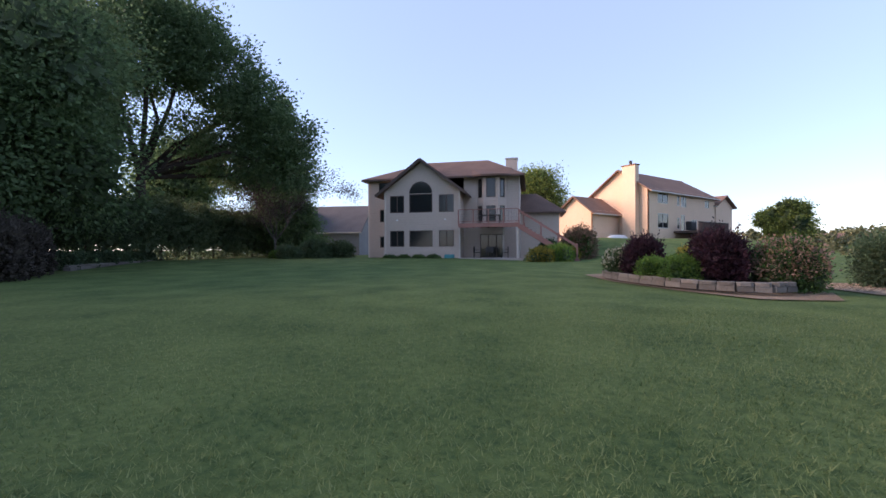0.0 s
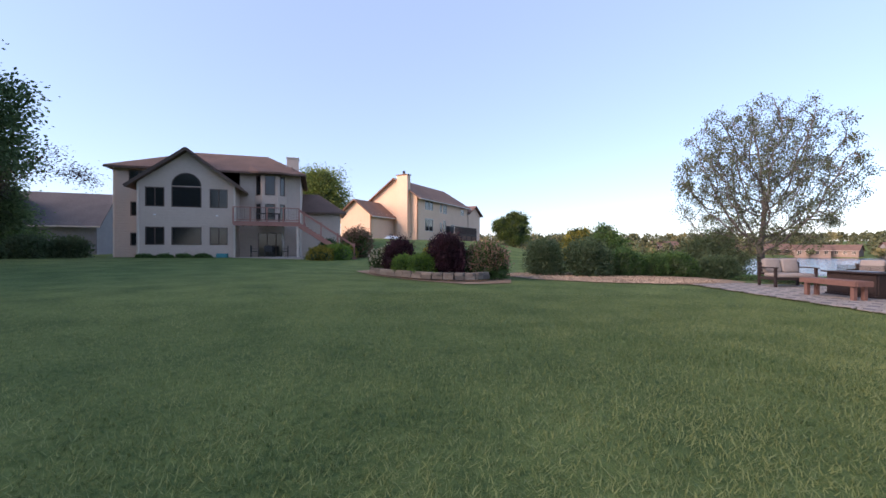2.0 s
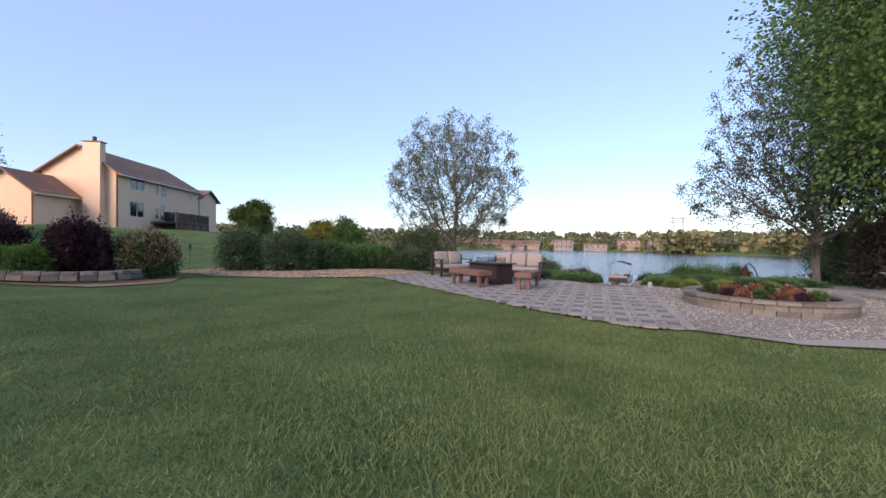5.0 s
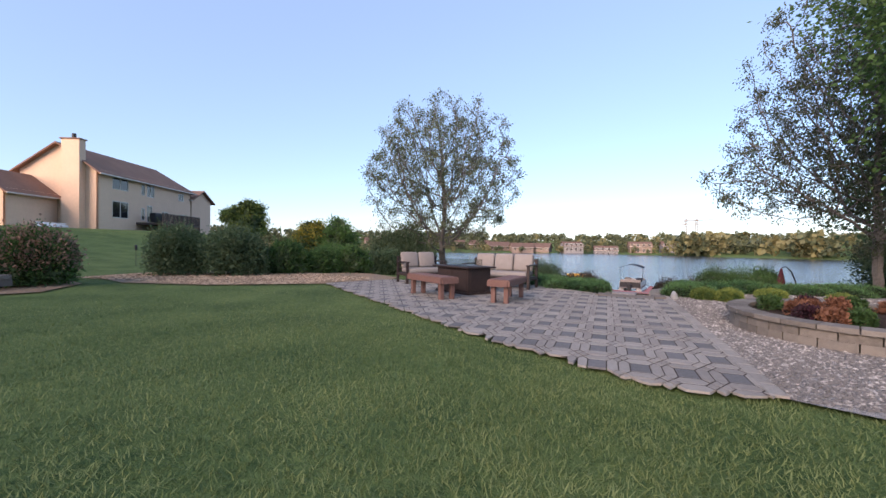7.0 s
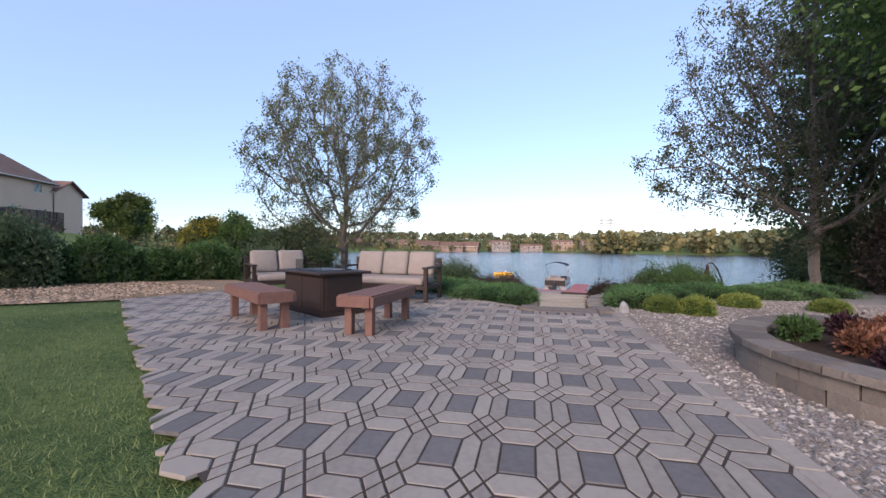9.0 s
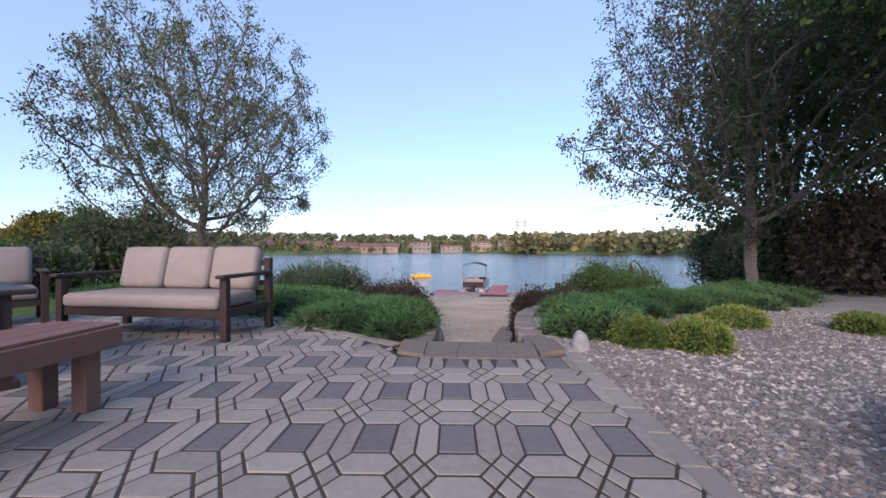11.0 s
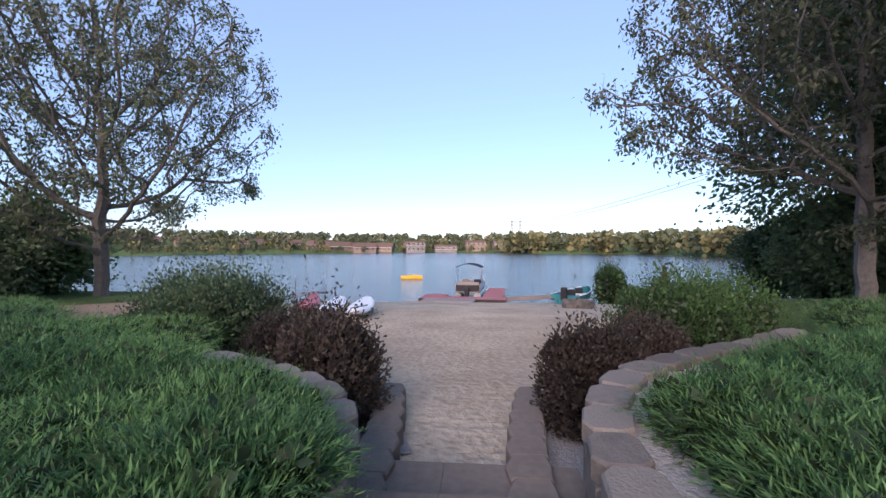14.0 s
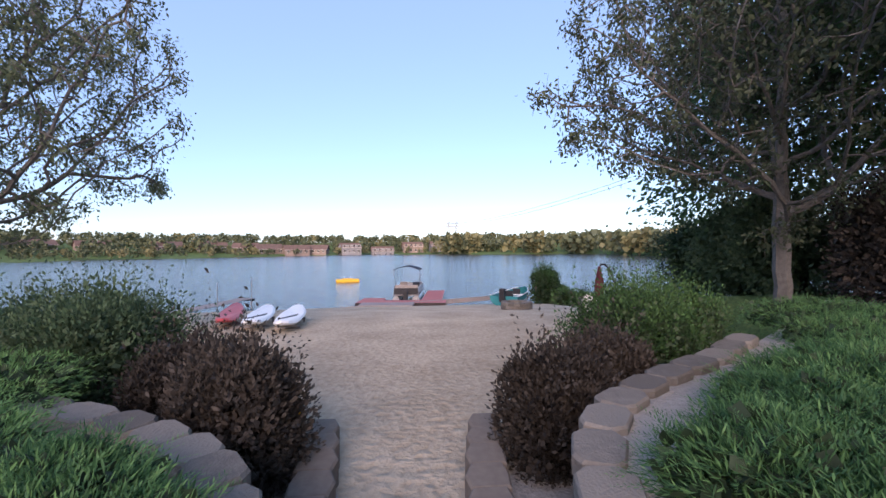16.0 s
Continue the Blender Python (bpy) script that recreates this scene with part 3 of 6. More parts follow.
def massed_tree(name, x, y, z, label, seed, blobs, leaf, nleaf, size, trunk_r=0.2, bark="bark_dark", category="tree", aspect=0.6, group="", inner="leaf_hedge", up=-0.2):
    """A full-crowned tree: trunk, limbs into each mass of foliage, leaves in drooping clusters."""
    rng = np.random.default_rng(seed)
    e = thing(name, x, y, z, 0, label, category, group)
    segs = []
    zc = min(b[2] - b[5] * 0.4 for b in blobs)
    top = np.array([0, 0, max(zc, 0.5)])
    segs.append((np.array([0, 0, -0.2]), top, trunk_r * 1.2, trunk_r * 0.9))
    for b in blobs:
        c = np.array(b[:3])
        mid = (top + c) / 2 + rng.normal(0, 0.1 * np.linalg.norm(c - top) + 0.02, 3)
        segs += [(top, mid, trunk_r * 0.6, trunk_r * 0.4), (mid, c, trunk_r * 0.4, trunk_r * 0.15)]
        for _ in range(4):
            dd = rng.normal(size=3)
            segs.append((c * 0.6 + mid * 0.4, c + dd / np.linalg.norm(dd) * b[3:6] * 0.8, trunk_r * 0.15, 0.01))
    V, Fc = tubes(segs)
    link("trunk", V, Fc, bark, e)
    # clusters
    nc = max(20, nleaf // 60)
    cc, cd = blob_points(nc, blobs, rng, 0.45, low=-1)
    i = rng.integers(0, nc, nleaf)
    rad = np.mean([b[3] for b in blobs]) * 0.20
    c = cc[i] + rng.normal(0, rad, (nleaf, 3)) * [1, 1, 0.8]
    c[:, 2] = np.maximum(c[:, 2], 0.1)
    quads("crown", cards(c, size, aspect, rng, up, dirs=cd[i]), leaf, e)
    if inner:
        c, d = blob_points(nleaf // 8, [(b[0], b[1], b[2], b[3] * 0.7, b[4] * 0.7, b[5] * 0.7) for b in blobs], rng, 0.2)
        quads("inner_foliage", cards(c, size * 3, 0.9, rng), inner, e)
    return e

# ---- the house ----


def window(parent, w, h, m, panes=1, frame="frame", depth=0.1, t=0.07, lintel=True):
    """A window in the wall's plane (local x along, z up, y outwards is -)."""
    e = new("window")
    e.parent, e.matrix_basis = parent, m
    bm = bmesh.new()
    for a in ((-w / 2, -w / 2 + t, 0, h), (w / 2 - t, w / 2, 0, h), (-w / 2 + t, w / 2 - t, 0, t), (-w / 2 + t, w / 2 - t, h - t, h)):
        box(bm, a[0], a[1], -0.05, depth - 0.05, a[2], a[3])
    for i in range(1, panes):
        x = -w / 2 + w * i / panes
        box(bm, x - t / 2, x + t / 2, -0.045, depth - 0.05, t, h - t)
    part("window_frame", bm, frame, e)
    pw = w / panes
    for i in range(panes):
        x = -w / 2 + pw * i
        part("pane", B(x + t * 0.6, x + pw - t * 0.6, -0.012, 0.012, t, h - t), "glass", e)
    return e


def wall(name, x0, x1, y, z0, z1, holes, material, parent, thick=0.2, rise=0.11, m=None, gable=None):
    """A clad wall along local x with openings (x0, x1, z0, z1); courses of siding are real laps. gable: (x, z) of the peak."""
    V, Fc = [], []

    def quad(a, b, c, d):
        k = len(V)
        V.extend((a, b, c, d))
        Fc.append((k, k + 1, k + 2, k + 3))

    cuts = sorted({z0, z1} | {h[2] for h in holes} | {h[3] for h in holes} | set(np.arange(z0, (gable[1] if gable else z1), rise).tolist()) | ({gable[1]} if gable else set()))
    for a, b in zip(cuts, cuts[1:]):
        if b - a < 1e-4:
            continue
        zm = (a + b) / 2
        lo, hi = x0, x1
        lo2, hi2 = x0, x1
        if gable and b > z1 + 1e-6:
            f = lambda zz: max(0.0, min(1.0, (zz - z1) / (gable[1] - z1)))
            lo, hi = x0 + (gable[0] - x0) * f(a), x1 + (gable[0] - x1) * f(a)
            lo2, hi2 = x0 + (gable[0] - x0) * f(b), x1 + (gable[0] - x1) * f(b)
        xs = [lo] + [v for h in sorted(holes) if h[2] < zm < h[3] for v in (h[0], h[1])] + [hi]
        base = z0 + math.floor((a - z0) / rise + 1e-6) * rise
        ya, yb = y - 0.016 * (1 - (a - base) / rise), y - 0.016 * (1 - min(1, (b - base) / rise))
        for i in range(0, len(xs), 2):
            p, q = xs[i], xs[i + 1]
            p2, q2 = (lo2 if i == 0 else p), (hi2 if i == len(xs) - 2 else q)
            quad((p, ya, a), (q, ya, a), (q2, yb, b), (p2, yb, b))
            quad((p, y, a), (q, y, a), (q, ya, a), (p, ya, a))
    for h in holes:
        a, b, c, d = h
        quad((a, y - .016, c), (a, y - .016, d), (a, y + thick, d), (a, y + thick, c))
        quad((b, y - .016, c), (b, y + thick, c), (b, y + thick, d), (b, y - .016, d))
        quad((a, y - .016, d), (b, y - .016, d), (b, y + thick, d), (a, y + thick, d))
        quad((a, y - .016, c), (a, y + thick, c), (b, y + thick, c), (b, y - .016, c))
    # inner face
    zt = gable[1] if gable else z1
    if gable:
        k = len(V)
        V.extend([(x0, y + thick, z0), (x1, y + thick, z0), (x1, y + thick, z1), (gable[0], y + thick, zt), (x0, y + thick, z1)])
        if not holes:
            Fc.append((k, k + 1, k + 2, k + 3, k + 4))
    elif not holes:
        quad((x0, y + thick, z0), (x1, y + thick, z0), (x1, y + thick, z1), (x0, y + thick, z1))
    ob = link(name, V, Fc, material, parent)
    if m is not None:
        ob.matrix_basis = m
    return ob


def roof_slab(name, pts, material, parent, t=0.16, label=""):
    """Slabs from corner lists (each a planar polygon), with thickness downwards."""
    bm = bmesh.new()
    for poly in pts:
        a = [bm.verts.new(p) for p in poly]
        b = [bm.verts.new((p[0], p[1], p[2] - t)) for p in poly]
        bm.faces.new(a)
        bm.faces.new(b[::-1])
        for i in range(len(a)):
            j = (i + 1) % len(a)
            bm.faces.new((a[i], b[i], b[j], a[j]))
    return part(name, bm, material, parent, label)


def main_house():
    e = thing("house", -1.65, 35.7, 0.5, -17, "two-storey beige sided house with brown hip roof and dark windows", "house")
    g = 6.5   # width of the gable's bay
    # gable bay
    H = [(0.5, 1.75, 0.95, 2.3), (2.2, 4.2, 0.95, 2.3), (4.75, 6.0, 0.95, 2.3), (0.5, 1.75, 3.8, 5.25), (2.2, 4.2, 3.8, 5.35), (4.75, 6.0, 3.8, 5.25)]
    wall("wall", 0, g, 0, -0.6, 5.6, H, "siding", e, gable=(g / 2, 8.0))
    for i, (a, b, c, d) in enumerate(H):
        window(e, b - a, d - c, pose((a + b) / 2, 0.03, c), 1 if i % 3 == 1 else 2)
    # arched light over the middle window
    fe = new("window")
    fe.parent, fe.matrix_basis = e, pose(3.2, -0.02, 5.4)
    bm, n = bmesh.new(), 14
    R = 1.0
    for i in range(n):
        a, b = math.pi * i / n, math.pi * (i + 1) / n
        ring = [(R * math.cos(a), R * math.sin(a)), (R * math.cos(b), R * math.sin(b)), (0.93 * R * math.cos(b), 0.93 * R * math.sin(b)), (0.93 * R * math.cos(a), 0.93 * R * math.sin(a))]
        v = [bm.verts.new((x, yy, z)) for yy in (-0.03, 0.02) for x, z in ring]
        for f in ((0, 1, 2, 3), (7, 6, 5, 4), (0, 4, 5, 1), (3, 2, 6, 7)):
            bm.faces.new([v[j] for j in f])
    part("window_frame", bm, "frame", fe)
    bm = bmesh.new()
    bm.faces.new([bm.verts.new((0.93 * math.cos(math.pi * i / n), -0.005, 0.93 * math.sin(math.pi * i / n))) for i in range(n + 1)])
    part("pane", bm, "glass", fe, "large half-round pane")
    for x, y0, y1 in ((0, 0, 3.5), (g, 0, 2.5)):
        part("side_wall", B(x - 0.1 if x else 0, x + (0 if x else 0.1), 0.02, y1, -0.6, 5.6), "siding", e)
    part("corner_board", B(-0.03, 0.1, -0.04, 0.05, -0.6, 5.5), "trim", e)
    part("corner_board", B(g - 0.1, g + 0.03, -0.04, 0.05, -0.6, 5.5), "trim", e)
    # main block: left wing and right wing
    HL = [(-1.15, -0.45, 0.9, 1.9), (-1.15, -0.35, 3.2, 4.3), (-1.25, 0.1, 5.5, 6.75)]
    wall("wall", -2.2, 0.3, 2.0, -0.6, 7.0, HL, "siding", e)
    for i, (a, b, c, d) in enumerate(HL):
        window(e, b - a, d - c, pose((a + b) / 2, 2.03, c), 2 if i == 2 else 1)
    HR = [(7.9, 10.0, 0.0, 2.0)]
    wall("wall", g, 11.2, 2.2, -0.6, 7.0, HR, "siding", e)
    w = window(e, 2.1, 2.0, pose(8.95, 2.23, 0.0), 3)
    # bay of two storeys over the deck
    for z0, z1, kind in ((2.75, 7.0, 0),):
        pts = [(7.65, 2.2), (8.3, 1.5), (9.5, 1.5), (10.15, 2.2)]
        for (xa, ya), (xb, yb) in zip(pts, pts[1:]):
            L = math.hypot(xb - xa, yb - ya)
            mm = pose(xa, ya, 0, 0, 0, math.degrees(math.atan2(yb - ya, xb - xa)))
            k = 0.14 if L > 1.2 else 0.2
            hs = [(k, L - k, 3.0, 4.4), (k, L - k, 5.1, 6.75)]
            wall("bay_wall", 0, L, 0, z0, z1, hs, "siding", e, m=mm)
            for a, b, c, d in hs:
                window(e, b - a, d - c, mm @ pose((a + b) / 2, 0.03, c), 1, "frame")
    part("back_wall", B(-2.2, 11.2, 10.8, 11.0, -0.6, 7.0), "siding", e)
    part("side_wall", B(-2.2, -2.0, 2.2, 10.8, -0.6, 7.0), "siding", e)
    part("side_wall", B(11.0, 11.2, 2.4, 10.8, -0.6, 7.0), "siding", e)
    part("floor_slab", B(-2.0, 11.0, 2.5, 10.8, 2.55, 2.75), "trim", e)
    part("floor_slab", B(0.1, g - 0.1, 0.25, 2.5, 2.55, 2.75), "trim", e)
    # roofs
    z = 7.0
    x0, x1, y0, y1 = -2.7, 11.7, 1.5, 11.6
    r0, r1, yr, zr = 2.2, 8.2, 6.6, 9.3
    roof_slab("roof", [[(x0, y0, z), (x1, y0, z), (r1, yr, zr), (r0, yr, zr)], [(x1, y1, z), (x0, y1, z), (r0, yr, zr), (r1, yr, zr)],
                       [(x0, y1, z), (x0, y0, z), (r0, yr, zr)], [(x1, y0, z), (x1, y1, z), (r1, yr, zr)]], "roof", e)
    roof_slab("roof", [[(-0.65, -0.5, 5.3), (g / 2, -0.5, 8.25), (g / 2, 5.6, 8.25), (-0.65, 3.2, 5.3)], [(g + 0.65, -0.5, 5.3), (g + 0.65, 3.2, 5.3), (g / 2, 5.6, 8.25), (g / 2, -0.5, 8.25)]], "roof", e)
    roof_slab("roof", [[(7.2, 1.55, 7.02), (8.1, 0.95, 6.98), (9.7, 0.95, 6.98), (10.6, 1.55, 7.02), (10.6, 3.0, 7.8), (7.2, 3.0, 7.8)]], "roof", e)
    # barge boards and gutters
    for s in (-1, 1):
        bm = bmesh.new()
        xa = g / 2 + s * (g / 2 + 0.65)
        beam(bm, (xa, -0.53, 5.2), (g / 2, -0.53, 8.15), 0.06, 0.22)
        part("barge_board", bm, "frame", e)
    part("gutter", B(x0, -0.65, y0 - 0.1, y0, z - 0.2, z - 0.06, 0.02), "frame", e)
    part("gutter", B(g + 0.6, x1, y0 - 0.1, y0, z - 0.2, z - 0.06, 0.02), "frame", e)
    for x, y in ((0.12, -0.08), (g + 0.02, -0.08), (11.25, 2.1), (-2.2, 1.9)):
        part("downpipe", cyl(bmesh.new(), (x, y, -0.4), (x, y, 5.2 if y < 0 else 6.85), 0.045), "trim", e)
    # chimney
    c = part("chimney", B(10.0, 11.0, 4.6, 5.8, 6.5, 8.9), "siding", e, "boxed sided chimney")
    part("chimney_cap", B(9.95, 11.05, 4.55, 5.85, 8.9, 9.0), "trim", e)
    # lights and tap on the wall
    for x in (1.05, 5.2):
        q = part("flood_light", B(x, x + 0.16, -0.1, -0.02, 3.15, 3.25, 0.02), "white", e)
    # lower wing behind, on the right
    wall("wall", 11.2, 14.9, 8.0, -0.6, 4.3, [], "siding", e)
    part("side_wall", B(14.7, 14.9, 8.2, 14, -0.6, 4.3), "siding", e)
    roof_slab("roof", [[(11.2, 7.5, 4.3), (15.5, 7.5, 4.3), (12.8, 10.5, 6.4), (11.2, 10.5, 6.4)], [(15.5, 7.5, 4.3), (15.5, 14, 4.3), (12.8, 10.5, 6.4)]], "roof", e)
    part("hose_reel", B(5.3, 6.1, -0.6, -0.25, -0.4, 0.3, 0.05), "teal", e, "green hose cart")
    return e


house = main_house()
HM = house.matrix_basis


def deck():
    e = thing("deck", 0, 0, 0, 0, "raised red-brown wooden deck on posts with a railing and stair", "deck")
    e.matrix_basis = HM.copy()
    bm = bmesh.new()
    x0, x1, y0, y1, z = 6.6, 11.3, -1.2, 1.45, 2.75
    for i in range(int((y1 - y0) / 0.15)):
        part("deck_board", B(x0, x1, y0 + i * 0.15, y0 + i * 0.15 + 0.14, z - 0.04, z), "deckwood", e)
    part("rim_joist", B(x0, x1 + 0.03, y0 - 0.05, y0 - 0.005, z - 0.33, z - 0.0), "deckwood", e)
    part("rim_joist", B(x1 + 0.002, x1 + 0.05, y0, y1, z - 0.33, z), "deckwood", e)
    for i in range(9):
        x = x0 + 0.3 + i * 0.6
        part("joist", B(x, x + 0.045, y0, y1, z - 0.28, z - 0.045), "deckwood", e)
    for x, y in ((x1 - 0.12, y0 + 0.1), (x1 - 0.12, y0 + 1.9), (x1 - 1.3, y0 + 1.9)):
        part("post", B(x - 0.08, x + 0.08, y - 0.08, y + 0.08, -0.5, z - 0.3), "trim", e, "pale painted post")
    for i in range(5):
        x = x0 + (x1 - x0) * i / 4
        part("rail_post", B(x - 0.05, x + 0.05, y0 - 0.1, y0 - 0.052, z - 0.2, z + 1.05), "deckwood", e)
    part("top_rail", B(x0, x1, y0 - 0.12, y0 + 0.02, z + 1.05, z + 1.1), "deckwood", e)
    part("bottom_rail", B(x0, x1, y0 - 0.06, y0 - 0.02, z + 0.1, z + 0.15), "deckwood", e)
    for i in range(44):
        x = x0 + 0.06 + i * 0.12
        if x < x1:
            part("baluster", B(x - 0.008, x + 0.008, y0 - 0.05, y0 - 0.034, z + 0.15, z + 1.05), "blackm", e)
    for i in range(15):
        a = i / 15
        part("stair_tread", B(x1 + 0.1 + a * 4.2, x1 + 0.42 + a * 4.2, y0, y0 + 1.1, z - 0.22 - a * 2.75, z - 0.18 - a * 2.75), "deckwood", e)
    for y in (y0 - 0.04, y0 + 1.12):
        bm = bmesh.new()
        beam(bm, (x1, y, z - 0.25), (x1 + 4.4, y, z - 3.05), 0.05, 0.34)
        part("stringer", bm, "deckwood", e)
        bm = bmesh.new()
        beam(bm, (x1, y, z + 0.95), (x1 + 4.3, y, z - 1.85), 0.06, 0.1)
        part("handrail", bm, "deckwood", e)
        for k in range(4):
            xx = x1 + 0.3 + k * 1.3
            part("stair_post", B(xx, xx + 0.09, y - 0.045, y + 0.045, z - 0.4 - k * 0.83, z + 0.85 - k * 0.83), "deckwood", e)
    return e


deck()


def simple_chair(name, m, material, label, w=0.6, d=0.6, h=0.9):
    e = new(name)
    e.matrix_basis = m
    tagged(e, label, "chair", "chairs under the deck")
    part("seat", B(-w / 2, w / 2, -d / 2, d / 2, 0.4, 0.45, 0.01), material, e)
    part("backrest", B(-w / 2, w / 2, d / 2 - 0.05, d / 2, 0.45, h, 0.015), material, e)
    for sx in (-1, 1):
        for sy in (-1, 1):
            part("leg", B(sx * (w / 2 - 0.03) - 0.02, sx * (w / 2 - 0.03) + 0.02, sy * (d / 2 - 0.03) - 0.02, sy * (d / 2 - 0.03) + 0.02, 0, 0.4), material, e)
        part("armrest", B(sx * (w / 2) - 0.03, sx * (w / 2) + 0.03, -d / 2, d / 2, 0.62, 0.65), material, e)
    return e


slab = part("terrace", B(6.6, 11.6, -1.5, 2.15, -0.6, 0.02), "concrete", None, "pale concrete terrace under the deck", "structure")
slab.matrix_basis = HM
for x, y, r in ((7.9, 0.3, 90), (9.0, 1.0, 10), (10.1, 0.3, -90), (9.0, -0.6, 180)):
    simple_chair("patio_chair", HM @ pose(x, y, 0.02, 0, 0, r), "blackm", "dark metal patio chair under the deck")
tb = thing("patio_table", 0, 0, 0, 0, "round dark metal patio table under the deck", "table")
tb.matrix_basis = HM @ pose(9.0, 0.2, 0.02)
part("tabletop", cyl(bmesh.new(), (0, 0, 0.7), (0, 0, 0.74), 0.6, n=24), "blackm", tb)
part("pedestal", cyl(bmesh.new(), (0, 0, 0), (0, 0, 0.7), 0.05), "blackm", tb)
dt = thing("patio_table", 0, 0, 0, 0, "dark table on the deck beside the rail", "table")
dt.matrix_basis = HM @ pose(8.9, 0.2, 2.75)
part("tabletop", B(-0.9, 0.9, -0.45, 0.45, 0.7, 0.74, 0.01), "blackm", dt)
for sx in (-0.8, 0.8):
    for sy in (-0.38, 0.38):
        part("leg", B(sx - 0.03, sx + 0.03, sy - 0.03, sy + 0.03, 0, 0.7), "blackm", dt)

# ---- the neighbour's house ----


def plain_house(m, label, L, Dp, eave, ridge, wallm, roofm, wins, name="house", z0=-0.6, hip=0.0, over=0.5):
    """A gabled block along local x; its front is at y = 0."""
    e = new(name)
    e.matrix_basis = m
    tagged(e, label, "house")
    holes = [(a, b, c, d) for a, b, c, d in wins]
    wall("wall", 0, L, 0, z0, eave, holes, wallm, e, rise=3.0)
    for a, b, c, d in wins:
        window(e, b - a, d - c, pose((a + b) / 2, 0.04, c), 2 if b - a > 1.2 else 1, "trim", t=0.08)
    part("back_wall", B(0, L, Dp - 0.2, Dp, z0, eave), wallm, e)
    for x in (0, L - 0.2):
        if hip and x:
            part("side_wall", B(x, L, 0.2, Dp - 0.2, z0, eave), wallm, e)
            continue
        bm = bmesh.new()
        v = []
        for xx in (x, x + 0.2):
            v.append([bm.verts.new(p) for p in ((xx, 0.2, z0), (xx, Dp - 0.2, z0), (xx, Dp - 0.2, eave), (xx, Dp / 2, ridge - 0.12), (xx, 0.2, eave))])
        bm.faces.new(v[0])
        bm.faces.new(v[1][::-1])
        for i in range(5):
            bm.faces.new((v[0][i], v[1][i], v[1][(i + 1) % 5], v[0][(i + 1) % 5]))
        part("gable_wall", bm, wallm, e)
    k = (ridge - eave) / (Dp / 2)
    zo = eave - over * k
    roof_slab("roof", [[(-over, -over, zo), (L + over, -over, zo), (L + over - hip, Dp / 2, ridge), (-over, Dp / 2, ridge)], [(L + over, Dp + over, zo), (-over, Dp + over, zo), (-over, Dp / 2, ridge), (L + over - hip, Dp / 2, ridge)]]
              + ([[(L + over, -over, zo), (L + over, Dp + over, zo), (L + over - hip, Dp / 2, ridge)]] if hip else []), roofm, e)
    part("gutter", B(-over, L + over, -over - 0.1, -over, zo - 0.16, zo - 0.02, 0.02), "trim", e)
    return e


NM = pose(28.4, 46.1, 2.4, 0, 0, 29.5)
nh = plain_house(NM, "large two-storey peach stucco house with brown roof and tall chimney", 17.0, 7.4, 5.9, 8.5, "stucco", "roof2",
                 [(1.9, 4.35, 1.2, 3.0), (1.9, 4.35, 4.2, 5.5), (6.5, 7.15, 4.1, 5.4), (7.5, 8.9, 4.0, 5.4), (6.5, 7.15, 1.2, 2.6), (7.5, 8.5, 0.98, 3.0), (10.4, 11.7, 1.5, 2.5), (14.3, 15.5, 1.5, 2.4), (14.0, 15.3, 4.2, 5.2)], hip=2.2)
part("chimney", B(-0.8, 0.0, 1.2, 2.9, -1.6, 8.7, 0.03), "stucco", nh, "tall stucco chimney")
part("chimney_cap", B(-0.9, 0.1, 1.1, 3.0, 8.7, 8.8), "roof2", nh)
part("flue", cyl(bmesh.new(), (-0.4, 2.0, 8.8), (-0.4, 2.0, 9.3), 0.18, n=12), "blackm", nh)
n2 = plain_house(NM @ pose(-5.3, 3.8, 0.4), "low stucco garage with a brown gabled roof beside the peach house", 5.2, 5.0, 2.9, 4.8, "stucco", "roof2", [], name="garage")
n3 = plain_house(NM @ pose(18.6, 6.0, 0, 0, 0, -90) @ pose(0, -1.5, 0), "lower stucco wing at the end of the peach house", 6.0, 5.6, 4.9, 6.3, "stucco", "roof2", [], name="house_wing")
cn = thing("canoe", 0, 0, 0, 0, "white canoe lying upside down on the grass by the garage", "canoe")
cn.matrix_basis = NM @ pose(-2.4, 2.4, 0.0)
bm = bmesh.new()
bmesh.ops.create_uvsphere(bm, u_segments=20, v_segments=8, radius=1)
bmesh.ops.delete(bm, geom=[v for v in bm.verts if v.co.z < -0.05], context="VERTS")
bmesh.ops.transform(bm, matrix=Matrix.Diagonal((2.1, 0.42, 0.4, 1)), verts=bm.verts)
part("hull", bm, "white", cn, smooth=True)
part("keel", B(-1.8, 1.8, -0.02, 0.02, 0.34, 0.41), "white", cn)


